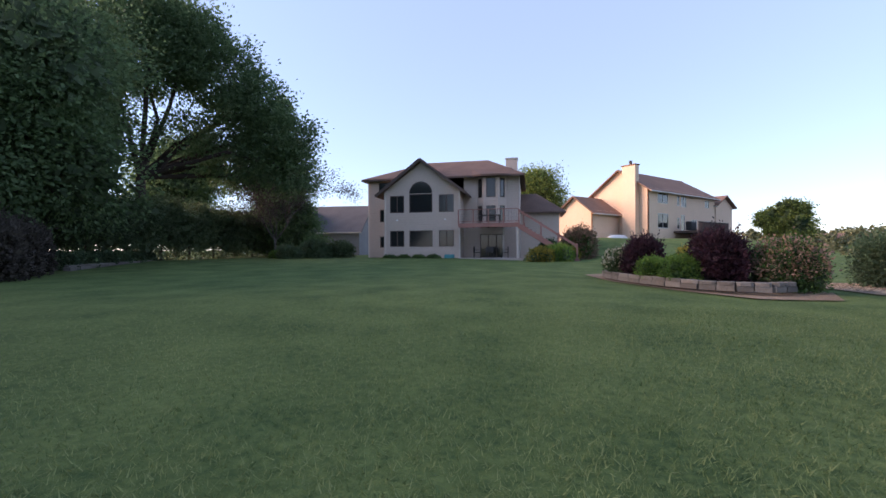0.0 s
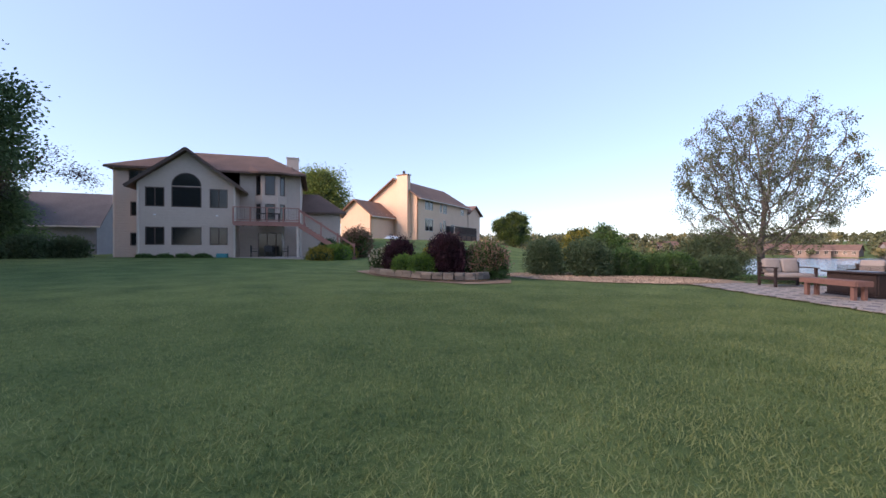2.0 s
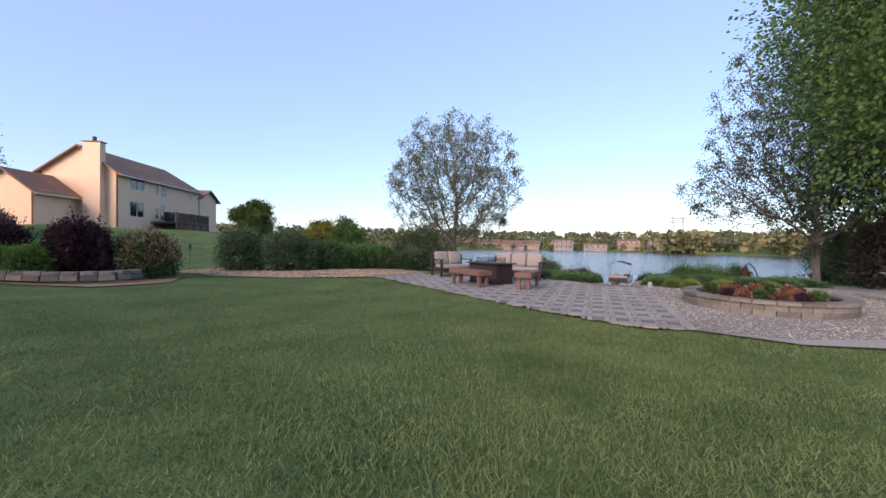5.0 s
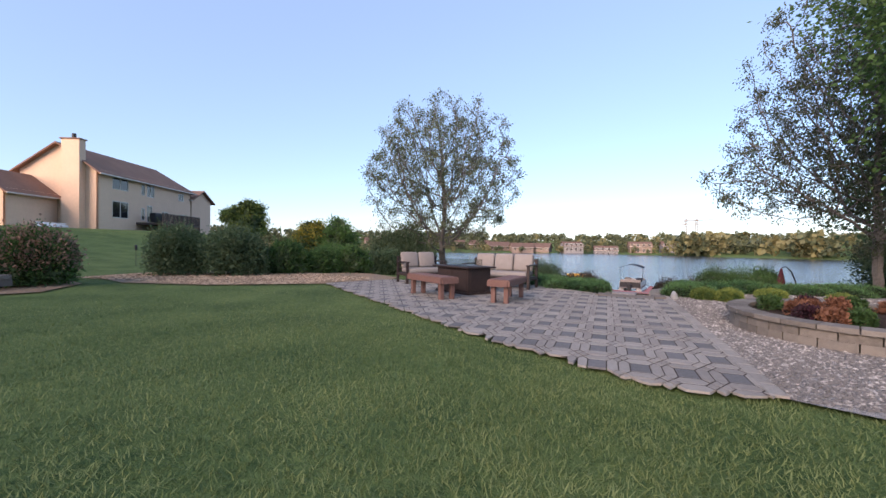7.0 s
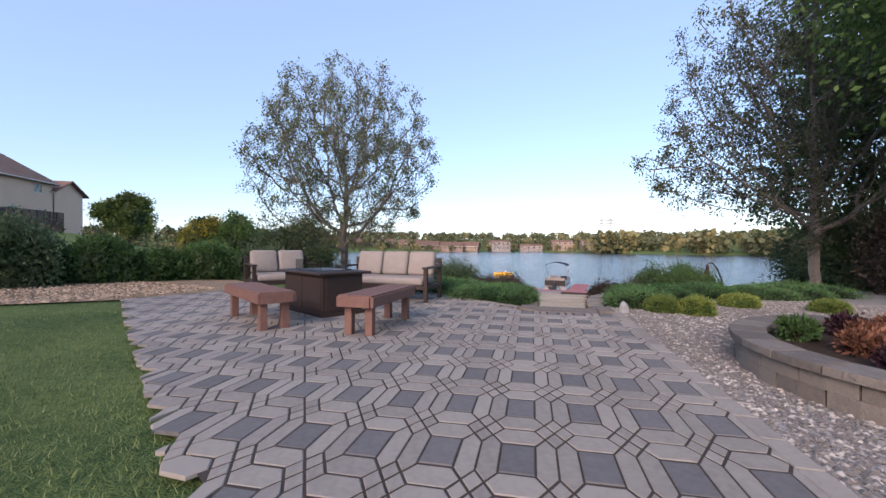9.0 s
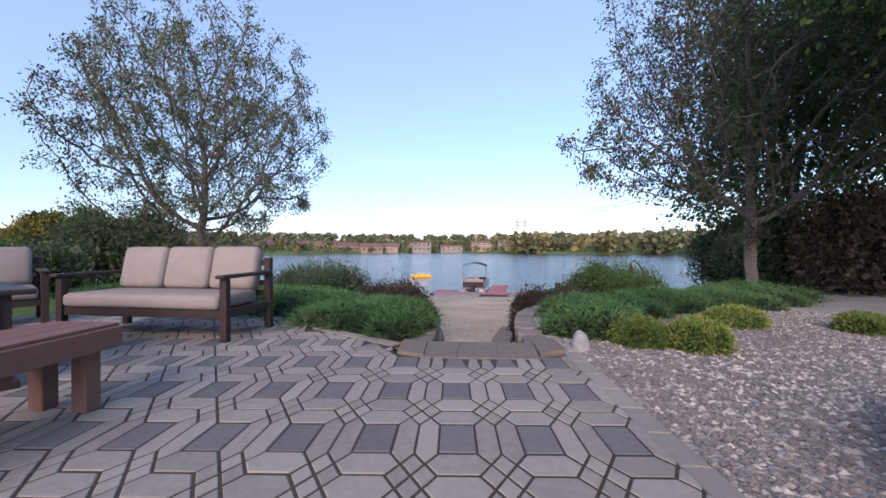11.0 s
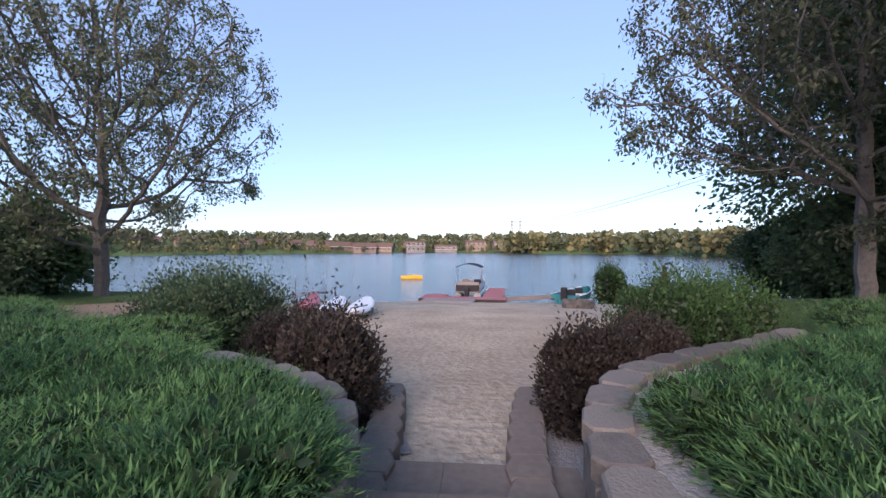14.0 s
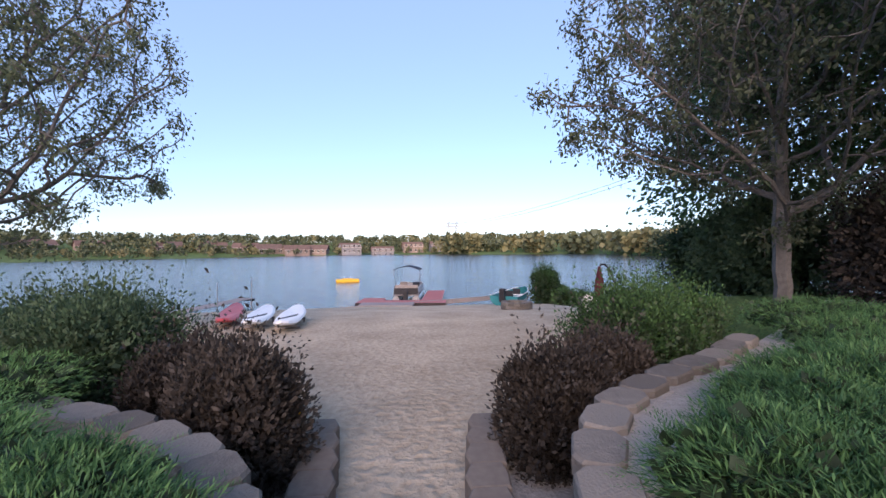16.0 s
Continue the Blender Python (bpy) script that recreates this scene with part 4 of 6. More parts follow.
def ndeck():
    e = thing("deck", 0, 0, 0, 0, "dark brown wooden deck with a railing behind the peach house", "deck")
    e.matrix_basis = NM
    x0, x1, y0, z = 5.6, 13.6, -3.0, 0.9
    part("deck_floor", B(x0, x1, y0, -0.02, z - 0.25, z), "frame", e)
    for i in range(9):
        x = x0 + i * (x1 - x0) / 8
        part("rail_post", B(x - 0.05, x + 0.05, y0, y0 + 0.1, -0.9 if i % 2 == 0 else z, z + 1.0), "frame", e)
    part("top_rail", B(x0, x1, y0 - 0.02, y0 + 0.12, z + 1.0, z + 1.06), "frame", e)
    for i in range(60):
        x = x0 + 0.1 + i * 0.13
        part("baluster", B(x - 0.02, x + 0.02, y0 + 0.03, y0 + 0.07, z, z + 1.0), "frame", e)
    for i in range(8):
        part("stair_tread", B(x0 - 0.1 - 0.0, x0 + 1.4, y0 - 0.3 - i * 0.3, y0 - i * 0.3, z - 0.2 - i * 0.19, z - 0.15 - i * 0.19), "frame", e)
    part("lattice", B(x0, x1, y0 + 0.12, y0 + 0.16, -0.9, z - 0.26), "roof2", e)


ndeck()
gr = thing("grill", 0, 0, 0, 0, "covered black grill on the dark deck", "grill")
gr.matrix_basis = NM @ pose(6.6, -1.6, 0.9)
part("cover", B(-0.7, 0.7, -0.35, 0.35, 0.05, 1.15, 0.12), "blackm", gr)
# left neighbour
gh = plain_house(pose(-19.5, 56, 0.6, 0, 0, -12), "grey sided house with white trim behind the trees", 14, 9, 3.2, 6.6, "greysiding", "roof_grey", [(3.2, 4.6, 0.8, 2.4), (6.3, 7.2, 0.8, 2.2), (7.8, 8.6, 0.8, 2.2)])
ex = plain_house(pose(-15.3, 55.0, 0.6, 0, 0, -12) @ pose(0, -0.4, 3.1), "grey dormer with a white framed window", 2.6, 4, 2.4, 3.3, "greysiding", "roof_grey", [(0.8, 1.8, 0.4, 1.9)], name="dormer", z0=-0.4, over=0.25)

# ---- patio ----


def paver_cells():
    """The patio's pattern: dark squares, each in a ring of four long hexagons, with four small squares where rings meet."""
    a, w = 0.172, 0.104
    P = a + 2 * w
    sx = 1.69
    out = []
    h = a / 2
    hexa = [(h, -h), (h + w / 2, -h - w / 2), (h + w, -h), (h + w, h), (h + w / 2, h + w / 2), (h, h)]
    for i in range(-2, 16):
        for j in range(-14, 30):
            cx, cy = i * P, j * P
            out.append(("paver_dark", [(cx - h, cy - h), (cx + h, cy - h), (cx + h, cy + h), (cx - h, cy + h)]))
            for k in range(4):
                c, s = (1, 0, -1, 0)[k], (0, 1, 0, -1)[k]
                out.append(("paver", [(cx + c * x - s * y, cy + s * x + c * y) for x, y in hexa]))
            q = w / 2
            kx, ky = cx + P / 2, cy + P / 2
            for dx, dy in ((0, -q), (q, 0), (0, q), (-q, 0)):
                out.append(("paver", [(kx + dx, ky + dy - q), (kx + dx + q, ky + dy), (kx + dx, ky + dy + q), (kx + dx - q, ky + dy)]))
    return out, sx


def patio():
    cells, sx = paver_cells()
    e = tagged(new("patio"), "patio of tumbled tan pavers with dark square insets in a rosette pattern", "patio", kind="structure")
    rng = random.Random(4)
    turn = radians(4)
    done = []
    for material, pts in cells:
        pts = inset(pts, 0.0055)
        p = [(x * sx * math.cos(turn) - y * math.sin(turn) + 10.15, x * sx * math.sin(turn) + y * math.cos(turn) - 1.135) for x, y in pts]
        cx, cy = sum(q[0] for q in p) / len(p), sum(q[1] for q in p) / len(p)
        if all(inside(np.array([x]), np.array([y]), PATIO)[0] for x, y in p):
            done.append((material, cx, cy, p))
        elif inside(np.array([cx]), np.array([cy]), PATIO)[0]:
            done.append((material, cx, cy, [clampin(x, y, cx, cy) for x, y in p]))
    near = sorted(done, key=lambda d: abs(d[2] + 2.0) + 0.35 * abs(d[1] - 12.8))
    for i, (material, cx, cy, p) in enumerate(near):
        if i < 300:
            V, Fc = paver_mesh([(x - cx, y - cy) for x, y in p], 0.0)
            ob = link("paver", V, Fc, material, e)
            ob.location = (cx, cy, 0.02 + rng.uniform(-0.002, 0.002))
    for material in ("paver", "paver_dark"):
        V, Fc = [], []
        for m2, cx, cy, p in near[300:]:
            if m2 == material:
                v, f = paver_mesh(p, 0.02 + rng.uniform(-0.002, 0.002))
                k = len(V)
                V += v
                Fc += [tuple(i + k for i in q) for q in f]
        link("far_pavers" if material == "paver" else "far_insets", V, Fc, material, e, kind="stuff")
    # soldier border along the gravel
    for (xa, ya), (xb, yb), n in (((9.98, -4.06), (16.75, -3.62), 22),):
        for i in range(n):
            t0, t1 = i / n, (i + 0.96) / n
            V, Fc = paver_mesh([(xa + (xb - xa) * t0, ya + (yb - ya) * t0 - 0.0), (xa + (xb - xa) * t1, ya + (yb - ya) * t1), (xa + (xb - xa) * t1, ya + (yb - ya) * t1 + 0.12), (xa + (xb - xa) * t0, ya + (yb - ya) * t0 + 0.12)], 0.024)
            link("border_paver", V, Fc, "paver", e)
    for pts in ([(17.36, -0.75), (18.59, 0.87)], [(16.52, -2.0), (17.36, -0.75)]):
        (xa, ya), (xb, yb) = pts
        L = math.hypot(xb - xa, yb - ya)
        n = max(3, int(L / 0.4))
        nx_, ny_ = -(yb - ya) / L * 0.13, (xb - xa) / L * 0.13
        for i in range(n):
            t0, t1 = i / n, (i + 0.96) / n
            q = [(xa + (xb - xa) * t0, ya + (yb - ya) * t0), (xa + (xb - xa) * t1, ya + (yb - ya) * t1)]
            V, Fc = paver_mesh([q[0], q[1], (q[1][0] - nx_, q[1][1] - ny_), (q[0][0] - nx_, q[0][1] - ny_)][:: 1], 0.026)
            link("border_paver", V, Fc, "paver", e)


def inset(p, g):
    """A convex outline drawn in by g along every edge."""
    cx, cy = sum(q[0] for q in p) / len(p), sum(q[1] for q in p) / len(p)
    lines = []
    for (x0, y0), (x1, y1) in zip(p, p[1:] + p[:1]):
        L = math.hypot(x1 - x0, y1 - y0) or 1.0
        nx_, ny_ = -(y1 - y0) / L, (x1 - x0) / L
        if (cx - x0) * nx_ + (cy - y0) * ny_ < 0:
            nx_, ny_ = -nx_, -ny_
        lines.append((nx_, ny_, nx_ * x0 + ny_ * y0 + g))
    out = []
    for (a, b, c), (d, e, f), (x, y) in zip(lines[-1:] + lines[:-1], lines, p):
        k = a * e - b * d
        out.append(((c * e - b * f) / k, (a * f - c * d) / k) if abs(k) > 0.05 else (x + (a + d) * g / 2, y + (b + e) * g / 2))
    return out


def clampin(x, y, cx, cy):
    for k in range(12):
        t = 1 - k / 12
        xx, yy = cx + (x - cx) * t, cy + (y - cy) * t
        if inside(np.array([xx]), np.array([yy]), PATIO)[0]:
            return xx, yy
    return cx, cy


def paver_mesh(p, z):
    n = len(p)
    cx, cy = sum(q[0] for q in p) / n, sum(q[1] for q in p) / n
    r = lambda k: [(cx + (x - cx) * (1 - k / max(0.03, math.hypot(x - cx, y - cy))), cy + (y - cy) * (1 - k / max(0.03, math.hypot(x - cx, y - cy)))) for x, y in p]
    V = [(x, y, z - 0.015) for x, y in p] + [(x, y, z + 0.002) for x, y in p] + [(x, y, z + 0.006) for x, y in r(0.006)]
    Fc = [(i, (i + 1) % n, n + (i + 1) % n, n + i) for i in range(n)] + [(n + i, n + (i + 1) % n, 2 * n + (i + 1) % n, 2 * n + i) for i in range(n)]
    Fc.append(tuple(range(2 * n, 3 * n)))
    return V, Fc


TOP = 0.026


def bench(x, y, rz, L, Wd, label):
    e = thing("bench", x, y, TOP, rz, label, "bench", "benches at the fire table")
    for i in range(3):
        w = Wd / 3
        part("board", B(-L / 2, L / 2, -Wd / 2 + i * w + 0.003, -Wd / 2 + (i + 1) * w - 0.003, 0.43, 0.465, 0.006), "redwood", e)
    for s in (-1, 1):
        part("apron", B(-L / 2, L / 2, s * (Wd / 2) - 0.02 + s * 0.0, s * (Wd / 2) + 0.02, 0.33, 0.445, 0.005), "redwood", e)
        part("end_board", B(s * L / 2 - 0.02, s * L / 2 + 0.02, -Wd / 2 + 0.021, Wd / 2 - 0.021, 0.33, 0.445, 0.005), "redwood", e)
        for t in (-1, 1):
            a, b = s * (L / 2 - 0.13), t * (Wd / 2 - 0.08)
            part("leg", B(a - 0.045, a + 0.045, b - 0.045, b + 0.045, 0, 0.43, 0.006), "redwood", e)
    return e


def fire_table(x, y, rz):
    e = thing("fire_table", x, y, TOP, rz, "dark brown metal gas fire table with a glass wind guard", "table")
    L, W2 = 1.35, 0.8
    part("plinth", B(-L / 2 + 0.04, L / 2 - 0.04, -W2 / 2 + 0.04, W2 / 2 - 0.04, 0, 0.05), "brownmetal", e)
    part("cabinet", B(-L / 2 + 0.07, L / 2 - 0.07, -W2 / 2 + 0.07, W2 / 2 - 0.07, 0.04, 0.6), "brownmetal", e)
    for s in (-1, 1):
        for k in range(2):
            x0 = -L / 2 + 0.1 + k * (L - 0.2) / 2
            part("panel", B(x0 + 0.02, x0 + (L - 0.2) / 2 - 0.02, s * (W2 / 2 - 0.07) - 0.01, s * (W2 / 2 - 0.07) + 0.01, 0.08, 0.56, 0.006), "brownmetal", e)
        part("panel", B(s * (L / 2 - 0.07) - 0.01, s * (L / 2 - 0.07) + 0.01, -W2 / 2 + 0.12, W2 / 2 - 0.12, 0.08, 0.56, 0.006), "brownmetal", e)
    part("tabletop", B(-L / 2 - 0.03, L / 2 + 0.03, -W2 / 2 - 0.03, W2 / 2 + 0.03, 0.6, 0.635, 0.012), "brownmetal", e)
    part("burner_tray", B(-0.36, 0.36, -0.2, 0.2, 0.636, 0.65, 0.005), "alu", e)
    g = bpy.data.materials.get("clear_glass") or bpy.data.materials.new("clear_glass")
    g.use_nodes = True
    p = g.node_tree.nodes["Principled BSDF"]
    p.inputs["Transmission Weight"].default_value, p.inputs["Roughness"].default_value, p.inputs["IOR"].default_value = 1.0, 0.02, 1.45
    M["clear"] = g
    for a in ((-0.4, 0.4, -0.25, -0.244), (-0.4, 0.4, 0.244, 0.25), (-0.4, -0.394, -0.243, 0.243), (0.394, 0.4, -0.243, 0.243)):
        part("glass_guard", B(a[0], a[1], a[2], a[3], 0.64, 0.8), "clear", e)
    return e


def sofa(x, y, rz, seats, label):
    """Faces local -y."""
    W2 = 0.12 + 0.56 * seats
    e = thing("sofa", x, y, TOP, rz, label, "sofa", "seating at the fire table")
    for s in (-1, 1):
        xx = s * W2 / 2
        part("front_leg", B(xx - 0.035, xx + 0.035, -0.40, -0.33, 0, 0.6, 0.006), "brownmetal", e)
        part("back_leg", B(xx - 0.035, xx + 0.035, 0.33, 0.40, 0, 0.78, 0.006), "brownmetal", e)
        part("armrest", B(xx - 0.045, xx + 0.045, -0.45, 0.38, 0.6, 0.635, 0.01), "brownmetal", e)
        part("side_rail", B(xx - 0.02, xx + 0.02, -0.33, 0.33, 0.22, 0.3, 0.004), "brownmetal", e)
    part("seat_frame", B(-W2 / 2 + 0.036, W2 / 2 - 0.036, -0.38, 0.36, 0.22, 0.3, 0.006), "brownmetal", e)
    for i in range(4):
        part("back_slat", B(-W2 / 2 + 0.036, W2 / 2 - 0.036, 0.345, 0.375, 0.36 + i * 0.11, 0.42 + i * 0.11, 0.004), "brownmetal", e)
    part("seat_cushion", B(-W2 / 2 + 0.05, W2 / 2 - 0.05, -0.42, 0.24, 0.302, 0.44, 0.045), "cushion", e, smooth=True)
    for i in range(seats):
        x0 = -0.56 * seats / 2 + 0.56 * i
        bm = B(x0 + 0.01, x0 + 0.55, -0.09, 0.09, 0, 0.48, 0.06)
        bmesh.ops.transform(bm, matrix=pose(0, 0.24, 0.43, -14, 0, 0), verts=bm.verts)
        part("back_cushion", bm, "cushion", e, smooth=True)
    return e


bench(14.36, -0.53, 0, 1.36, 0.42, "red-brown stained plank bench on four square legs, on the patio")
bench(14.12, 1.14, 57, 1.5, 0.42, "red-brown stained plank bench with weathered top boards, beside the grass")
fire_table(15.2, 0.84, 61)
sofa(16.93, 0.46, -93, 3, "dark brown metal three-seat sofa with pale grey cushions")
sofa(16.93, 2.92, -37, 2, "dark brown metal two-seat sofa with pale grey cushions")
patio()


def block(bm, pts, z0, z1, top=0.95):
    """A stone from an outline, a little narrower at its top edge."""
    n = len(pts)
    cx, cy = sum(p[0] for p in pts) / n, sum(p[1] for p in pts) / n
    a = [bm.verts.new((x, y, z0)) for x, y in pts]
    b = [bm.verts.new((x, y, z1 - 0.015)) for x, y in pts]
    c = [bm.verts.new((cx + (x - cx) * top, cy + (y - cy) * top, z1)) for x, y in pts]
    for i in range(n):
        j = (i + 1) % n
        bm.faces.new((a[i], a[j], b[j], b[i]))
        bm.faces.new((b[i], b[j], c[j], c[i]))
    bm.faces.new(c)
    bm.faces.new(a[::-1])
    return bm


# steps down to the beach
for pts in ([(16.27, -2.12), (16.18, -2.355), (16.66, -2.325), (16.73, -2.09)], [(16.3, -3.315), (16.44, -3.56), (16.9, -3.51), (16.76, -3.3)]):
    part("step_slab", block(bmesh.new(), pts, -0.1, 0.045, 0.985), "step", label="flush brown slab beside the top step", kind="structure")
st = tagged(new("steps"), "brown stone steps down to the beach between low retaining walls", "steps", kind="structure")
sx0 = [16.22, 16.72, 17.35, 18.0, 18.6, 19.2]
for i in range(5):
    for j in range(3):
        sw = (1.005 + 0.075 * i) / 3
        y0 = -3.3 - 0.035 * i + j * sw
        part("step_stone", B(sx0[i] - (0.05 if i == 0 else 0.03), sx0[i + 1] - 0.0, y0, y0 + sw - 0.0005, -0.15 * (i + 1) - 0.25, 0.03 - 0.15 * i, 0.006), "step", st)


def wall_run(name, pts, w, hts, tops, material, label, group="", taper=True):
    """A low wall of cap stones over courses, along a line of points; tops: height of the cap at each point."""
    e = tagged(new(name), label, "wall", group, kind="structure")
    rng = random.Random(len(pts))
    for i in range(len(pts) - 1):
        (xa, ya), (xb, yb) = pts[i], pts[i + 1]
        L = math.hypot(xb - xa, yb - ya)
        ux, uy = (xb - xa) / L, (yb - ya) / L
        nxx, nyy = -uy * w / 2, ux * w / 2
        g = 0.01
        z = tops[i]
        cap = [(xa + ux * g + nxx, ya + uy * g + nyy), (xb - ux * g + nxx * 0.92, yb - uy * g + nyy * 0.92), (xb - ux * g - nxx, yb - uy * g - nyy), (xa + ux * g - nxx * 0.92, ya + uy * g - nyy * 0.92)]
        cc = [(a[0] * 0.8 + b[0] * 0.2, a[1] * 0.8 + b[1] * 0.2) for a, b in zip(cap, cap[1:] + cap[:1]) for a, b in ((a, b), (b, a))]
        cap = [(x + rng.uniform(-0.01, 0.01), y + rng.uniform(-0.01, 0.01)) for x, y in cc]
        part("cap_stone", block(bmesh.new(), cap, z - 0.1, z + rng.uniform(-0.008, 0.008), 0.92), material, e)
        zz = z - 0.105
        k = 0
        while zz > z - hts[i]:
            q = [(xa + ux * g + nxx * 0.85, ya + uy * g + nyy * 0.85), (xb - ux * g + nxx * 0.85, yb - uy * g + nyy * 0.85), (xb - ux * g - nxx * 0.85, yb - uy * g - nyy * 0.85), (xa + ux * g - nxx * 0.85, ya + uy * g - nyy * 0.85)]
            part("wall_stone", block(bmesh.new(), q, zz - 0.15, zz, 0.97), material, e)
            zz -= 0.155
            k += 1
    return e


wall_run("wall_south", [(16.74, -3.37), (17.12, -3.34), (17.42, -3.34), (17.76, -3.35), (18.1, -3.36), (18.42, -3.4), (18.76, -3.48), (19.12, -3.64), (19.42, -3.86), (19.68, -4.12), (19.93, -4.44), (20.18, -4.8), (20.45, -5.2), (20.75, -5.6), (21.1, -6.0), (21.4, -6.4)],
         0.26, [0.3, 0.4, 0.5, 0.6, 0.7, 0.8, 0.85, 0.85, 0.85, 0.85, 0.8, 0.75, 0.7, 0.7, 0.7], [0.03, 0.03, 0.03, 0.03, 0.02, 0.02, 0.01, 0.01, 0.0, 0.0, -0.01, -0.02, -0.03, -0.04, -0.05], "stone", "curved retaining wall of grey-brown blocks south of the steps")
wall_run("wall_north", [(16.76, -2.24), (17.1, -2.24), (17.45, -2.22), (17.8, -2.2), (18.15, -2.16), (18.45, -2.08), (18.75, -1.95), (19.02, -1.75), (19.25, -1.5), (19.45, -1.22), (19.63, -0.9), (19.8, -0.5), (20.0, -0.1), (20.2, 0.3)],
         0.26, [0.3, 0.4, 0.5, 0.6, 0.7, 0.8, 0.85, 0.85, 0.85, 0.85, 0.8, 0.7, 0.7], [0.02, 0.02, 0.02, 0.01, 0.0, 0.0, 0.0, -0.01, -0.02, -0.03, -0.04, -0.05, -0.06], "stone", "curved retaining wall of grey-brown blocks north of the steps")
for u in ([(18.2, -3.2), (20.6, -3.35), (20.8, -3.9), (20.0, -4.3), (19.2, -3.72), (18.2, -3.42)], [(18.2, -2.3), (20.6, -1.85), (20.4, -1.0), (19.7, -0.9), (19.0, -1.75), (18.2, -2.12)]):
    patch("gravel_strip", u, 0.09, "gravel", 0.3, "narrow strip of small stones between the edging and the wall", zf=lambda x, y: beach_z(x, y))
for s, y0 in (("path_edge_south", -3.1), ("path_edge_north", -2.12)):
    e = tagged(new(s), "low edging of tapered brown blocks beside the sandy path", "edging", kind="structure")
    sg = -1 if "south" in s else 1
    for i in range(7):
        x = 18.62 + i * 0.33
        y = y0 + sg * (0.014 * i + 0.004 * i * i)
        part("edging_stone", block(bmesh.new(), [(x, y - 0.13), (x + 0.16, y - 0.15), (x + 0.31, y - 0.11 + sg * 0.02), (x + 0.31, y + 0.11 + sg * 0.02), (x + 0.16, y + 0.15), (x, y + 0.13)], -1.1, -0.5 - 0.02 * i, 0.9), "step", e)

# raised planter ring of blocks
RC, RR = (13.55, -5.72), (1.6, 1.45)


def ring_pt(a, k=1.0):
    return RC[0] + RR[0] * k * math.cos(a), RC[1] + RR[1] * k * math.sin(a)


pr = tagged(new("planter_wall"), "raised oval planter of grey concrete blocks in three courses with a cap", "planter")
for c in range(4):
    n = 26
    z0, z1 = [(-0.12, 0.0), (0.0, 0.12), (0.12, 0.23), (0.23, 0.29)][c]
    for i in range(n):
        a0, a1 = 2 * math.pi * (i + (c % 2) * 0.5) / n, 2 * math.pi * (i + 0.96 + (c % 2) * 0.5) / n
        k0, k1 = (0.86, 1.0) if c < 3 else (0.84, 1.03)
        part("planter_block" if c < 3 else "cap_block", block(bmesh.new(), [ring_pt(a0, k1), ring_pt((a0 + a1) / 2, k1 * 1.004), ring_pt(a1, k1), ring_pt(a1, k0), ring_pt(a0, k0)], z0, z1 - 0.002, 0.985), "stone", pr)
link("soil", [(*ring_pt(2 * math.pi * i / 30, 0.87), 0.2) for i in range(30)], [tuple(range(30))], "soil", pr, "dark planter soil")

# raised bed in the lawn
arc = [(8.75, 17.4), (8.15, 16.0), (7.95, 14.6), (8.0, 13.3), (8.15, 12.2), (8.45, 11.2), (8.95, 10.5), (9.6, 10.1), (10.3, 10.2)]
fine = []
for i in range(len(arc) - 1):
    for t in (0, 0.5):
        fine.append((arc[i][0] + (arc[i + 1][0] - arc[i][0]) * t, arc[i][1] + (arc[i + 1][1] - arc[i][1]) * t))
fine.append(arc[-1])
wall_run("bed_wall", fine, 0.28, [0.22] * len(fine), [0.34] * len(fine), "stone", "low curved wall of tumbled grey blocks round the raised bed")
patch("bed_soil", [(8.8, 17.2), (8.2, 14.6), (8.4, 12), (9.0, 10.8), (10.3, 10.5), (12.2, 12.5), (11.5, 16.5), (10, 18)], 0.0, "soil", 1.0, "dark soil of the raised bed", zf=lambda x, y: 0.28)

# ---- plants near and far ----
gz = lambda x, y: float(ground_z(x, y))


def mound(x, y, z, r, h, mat_, n, s, label, seed, **k):
    rng = random.Random(seed)
    bl = [(0, 0, h * 0.35, r * 0.8, r * 0.8, h * 0.65)] + [(r * 0.5 * math.cos(a), r * 0.5 * math.sin(a), h * 0.3 * rng.uniform(0.8, 1.3), r * 0.55, r * 0.55, h * 0.55) for a in np.arange(0, 6.2, 1.25)]
    return bush(k.pop("name", "shrub"), x, y, z, bl, mat_, n, s, label, seed=seed, **k)


# bed in the lawn
mound(8.7, 15.8, 0.28, 0.7, 0.95, "leaf_bush", 6000, 0.08, "hydrangea with creamy white flower heads", 1, name="hydrangea", extra=("leaf_white", 900, 0.12, "blossom"))
mound(8.8, 14.6, 0.28, 0.68, 1.35, "leaf_purple", 9000, 0.09, "dark purple-leaved ninebark shrub", 2, name="ninebark", core="leaf_purple", up=0.6, shoots=20)
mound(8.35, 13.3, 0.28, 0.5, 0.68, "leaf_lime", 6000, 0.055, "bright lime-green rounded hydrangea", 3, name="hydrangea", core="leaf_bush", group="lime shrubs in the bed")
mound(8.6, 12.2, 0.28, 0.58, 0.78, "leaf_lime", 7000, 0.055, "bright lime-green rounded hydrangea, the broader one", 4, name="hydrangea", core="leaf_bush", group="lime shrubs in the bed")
mound(9.55, 11.9, 0.28, 0.78, 1.45, "leaf_purple", 14000, 0.085, "broad dark purple-leaved ninebark shrub", 5, name="ninebark", core="leaf_purple", up=0.6, shoots=25)
mound(10.3, 13.8, 0.28, 0.7, 1.1, "leaf_yellow", 3500, 0.09, "yellow-green shrub behind the purple ones", 6)
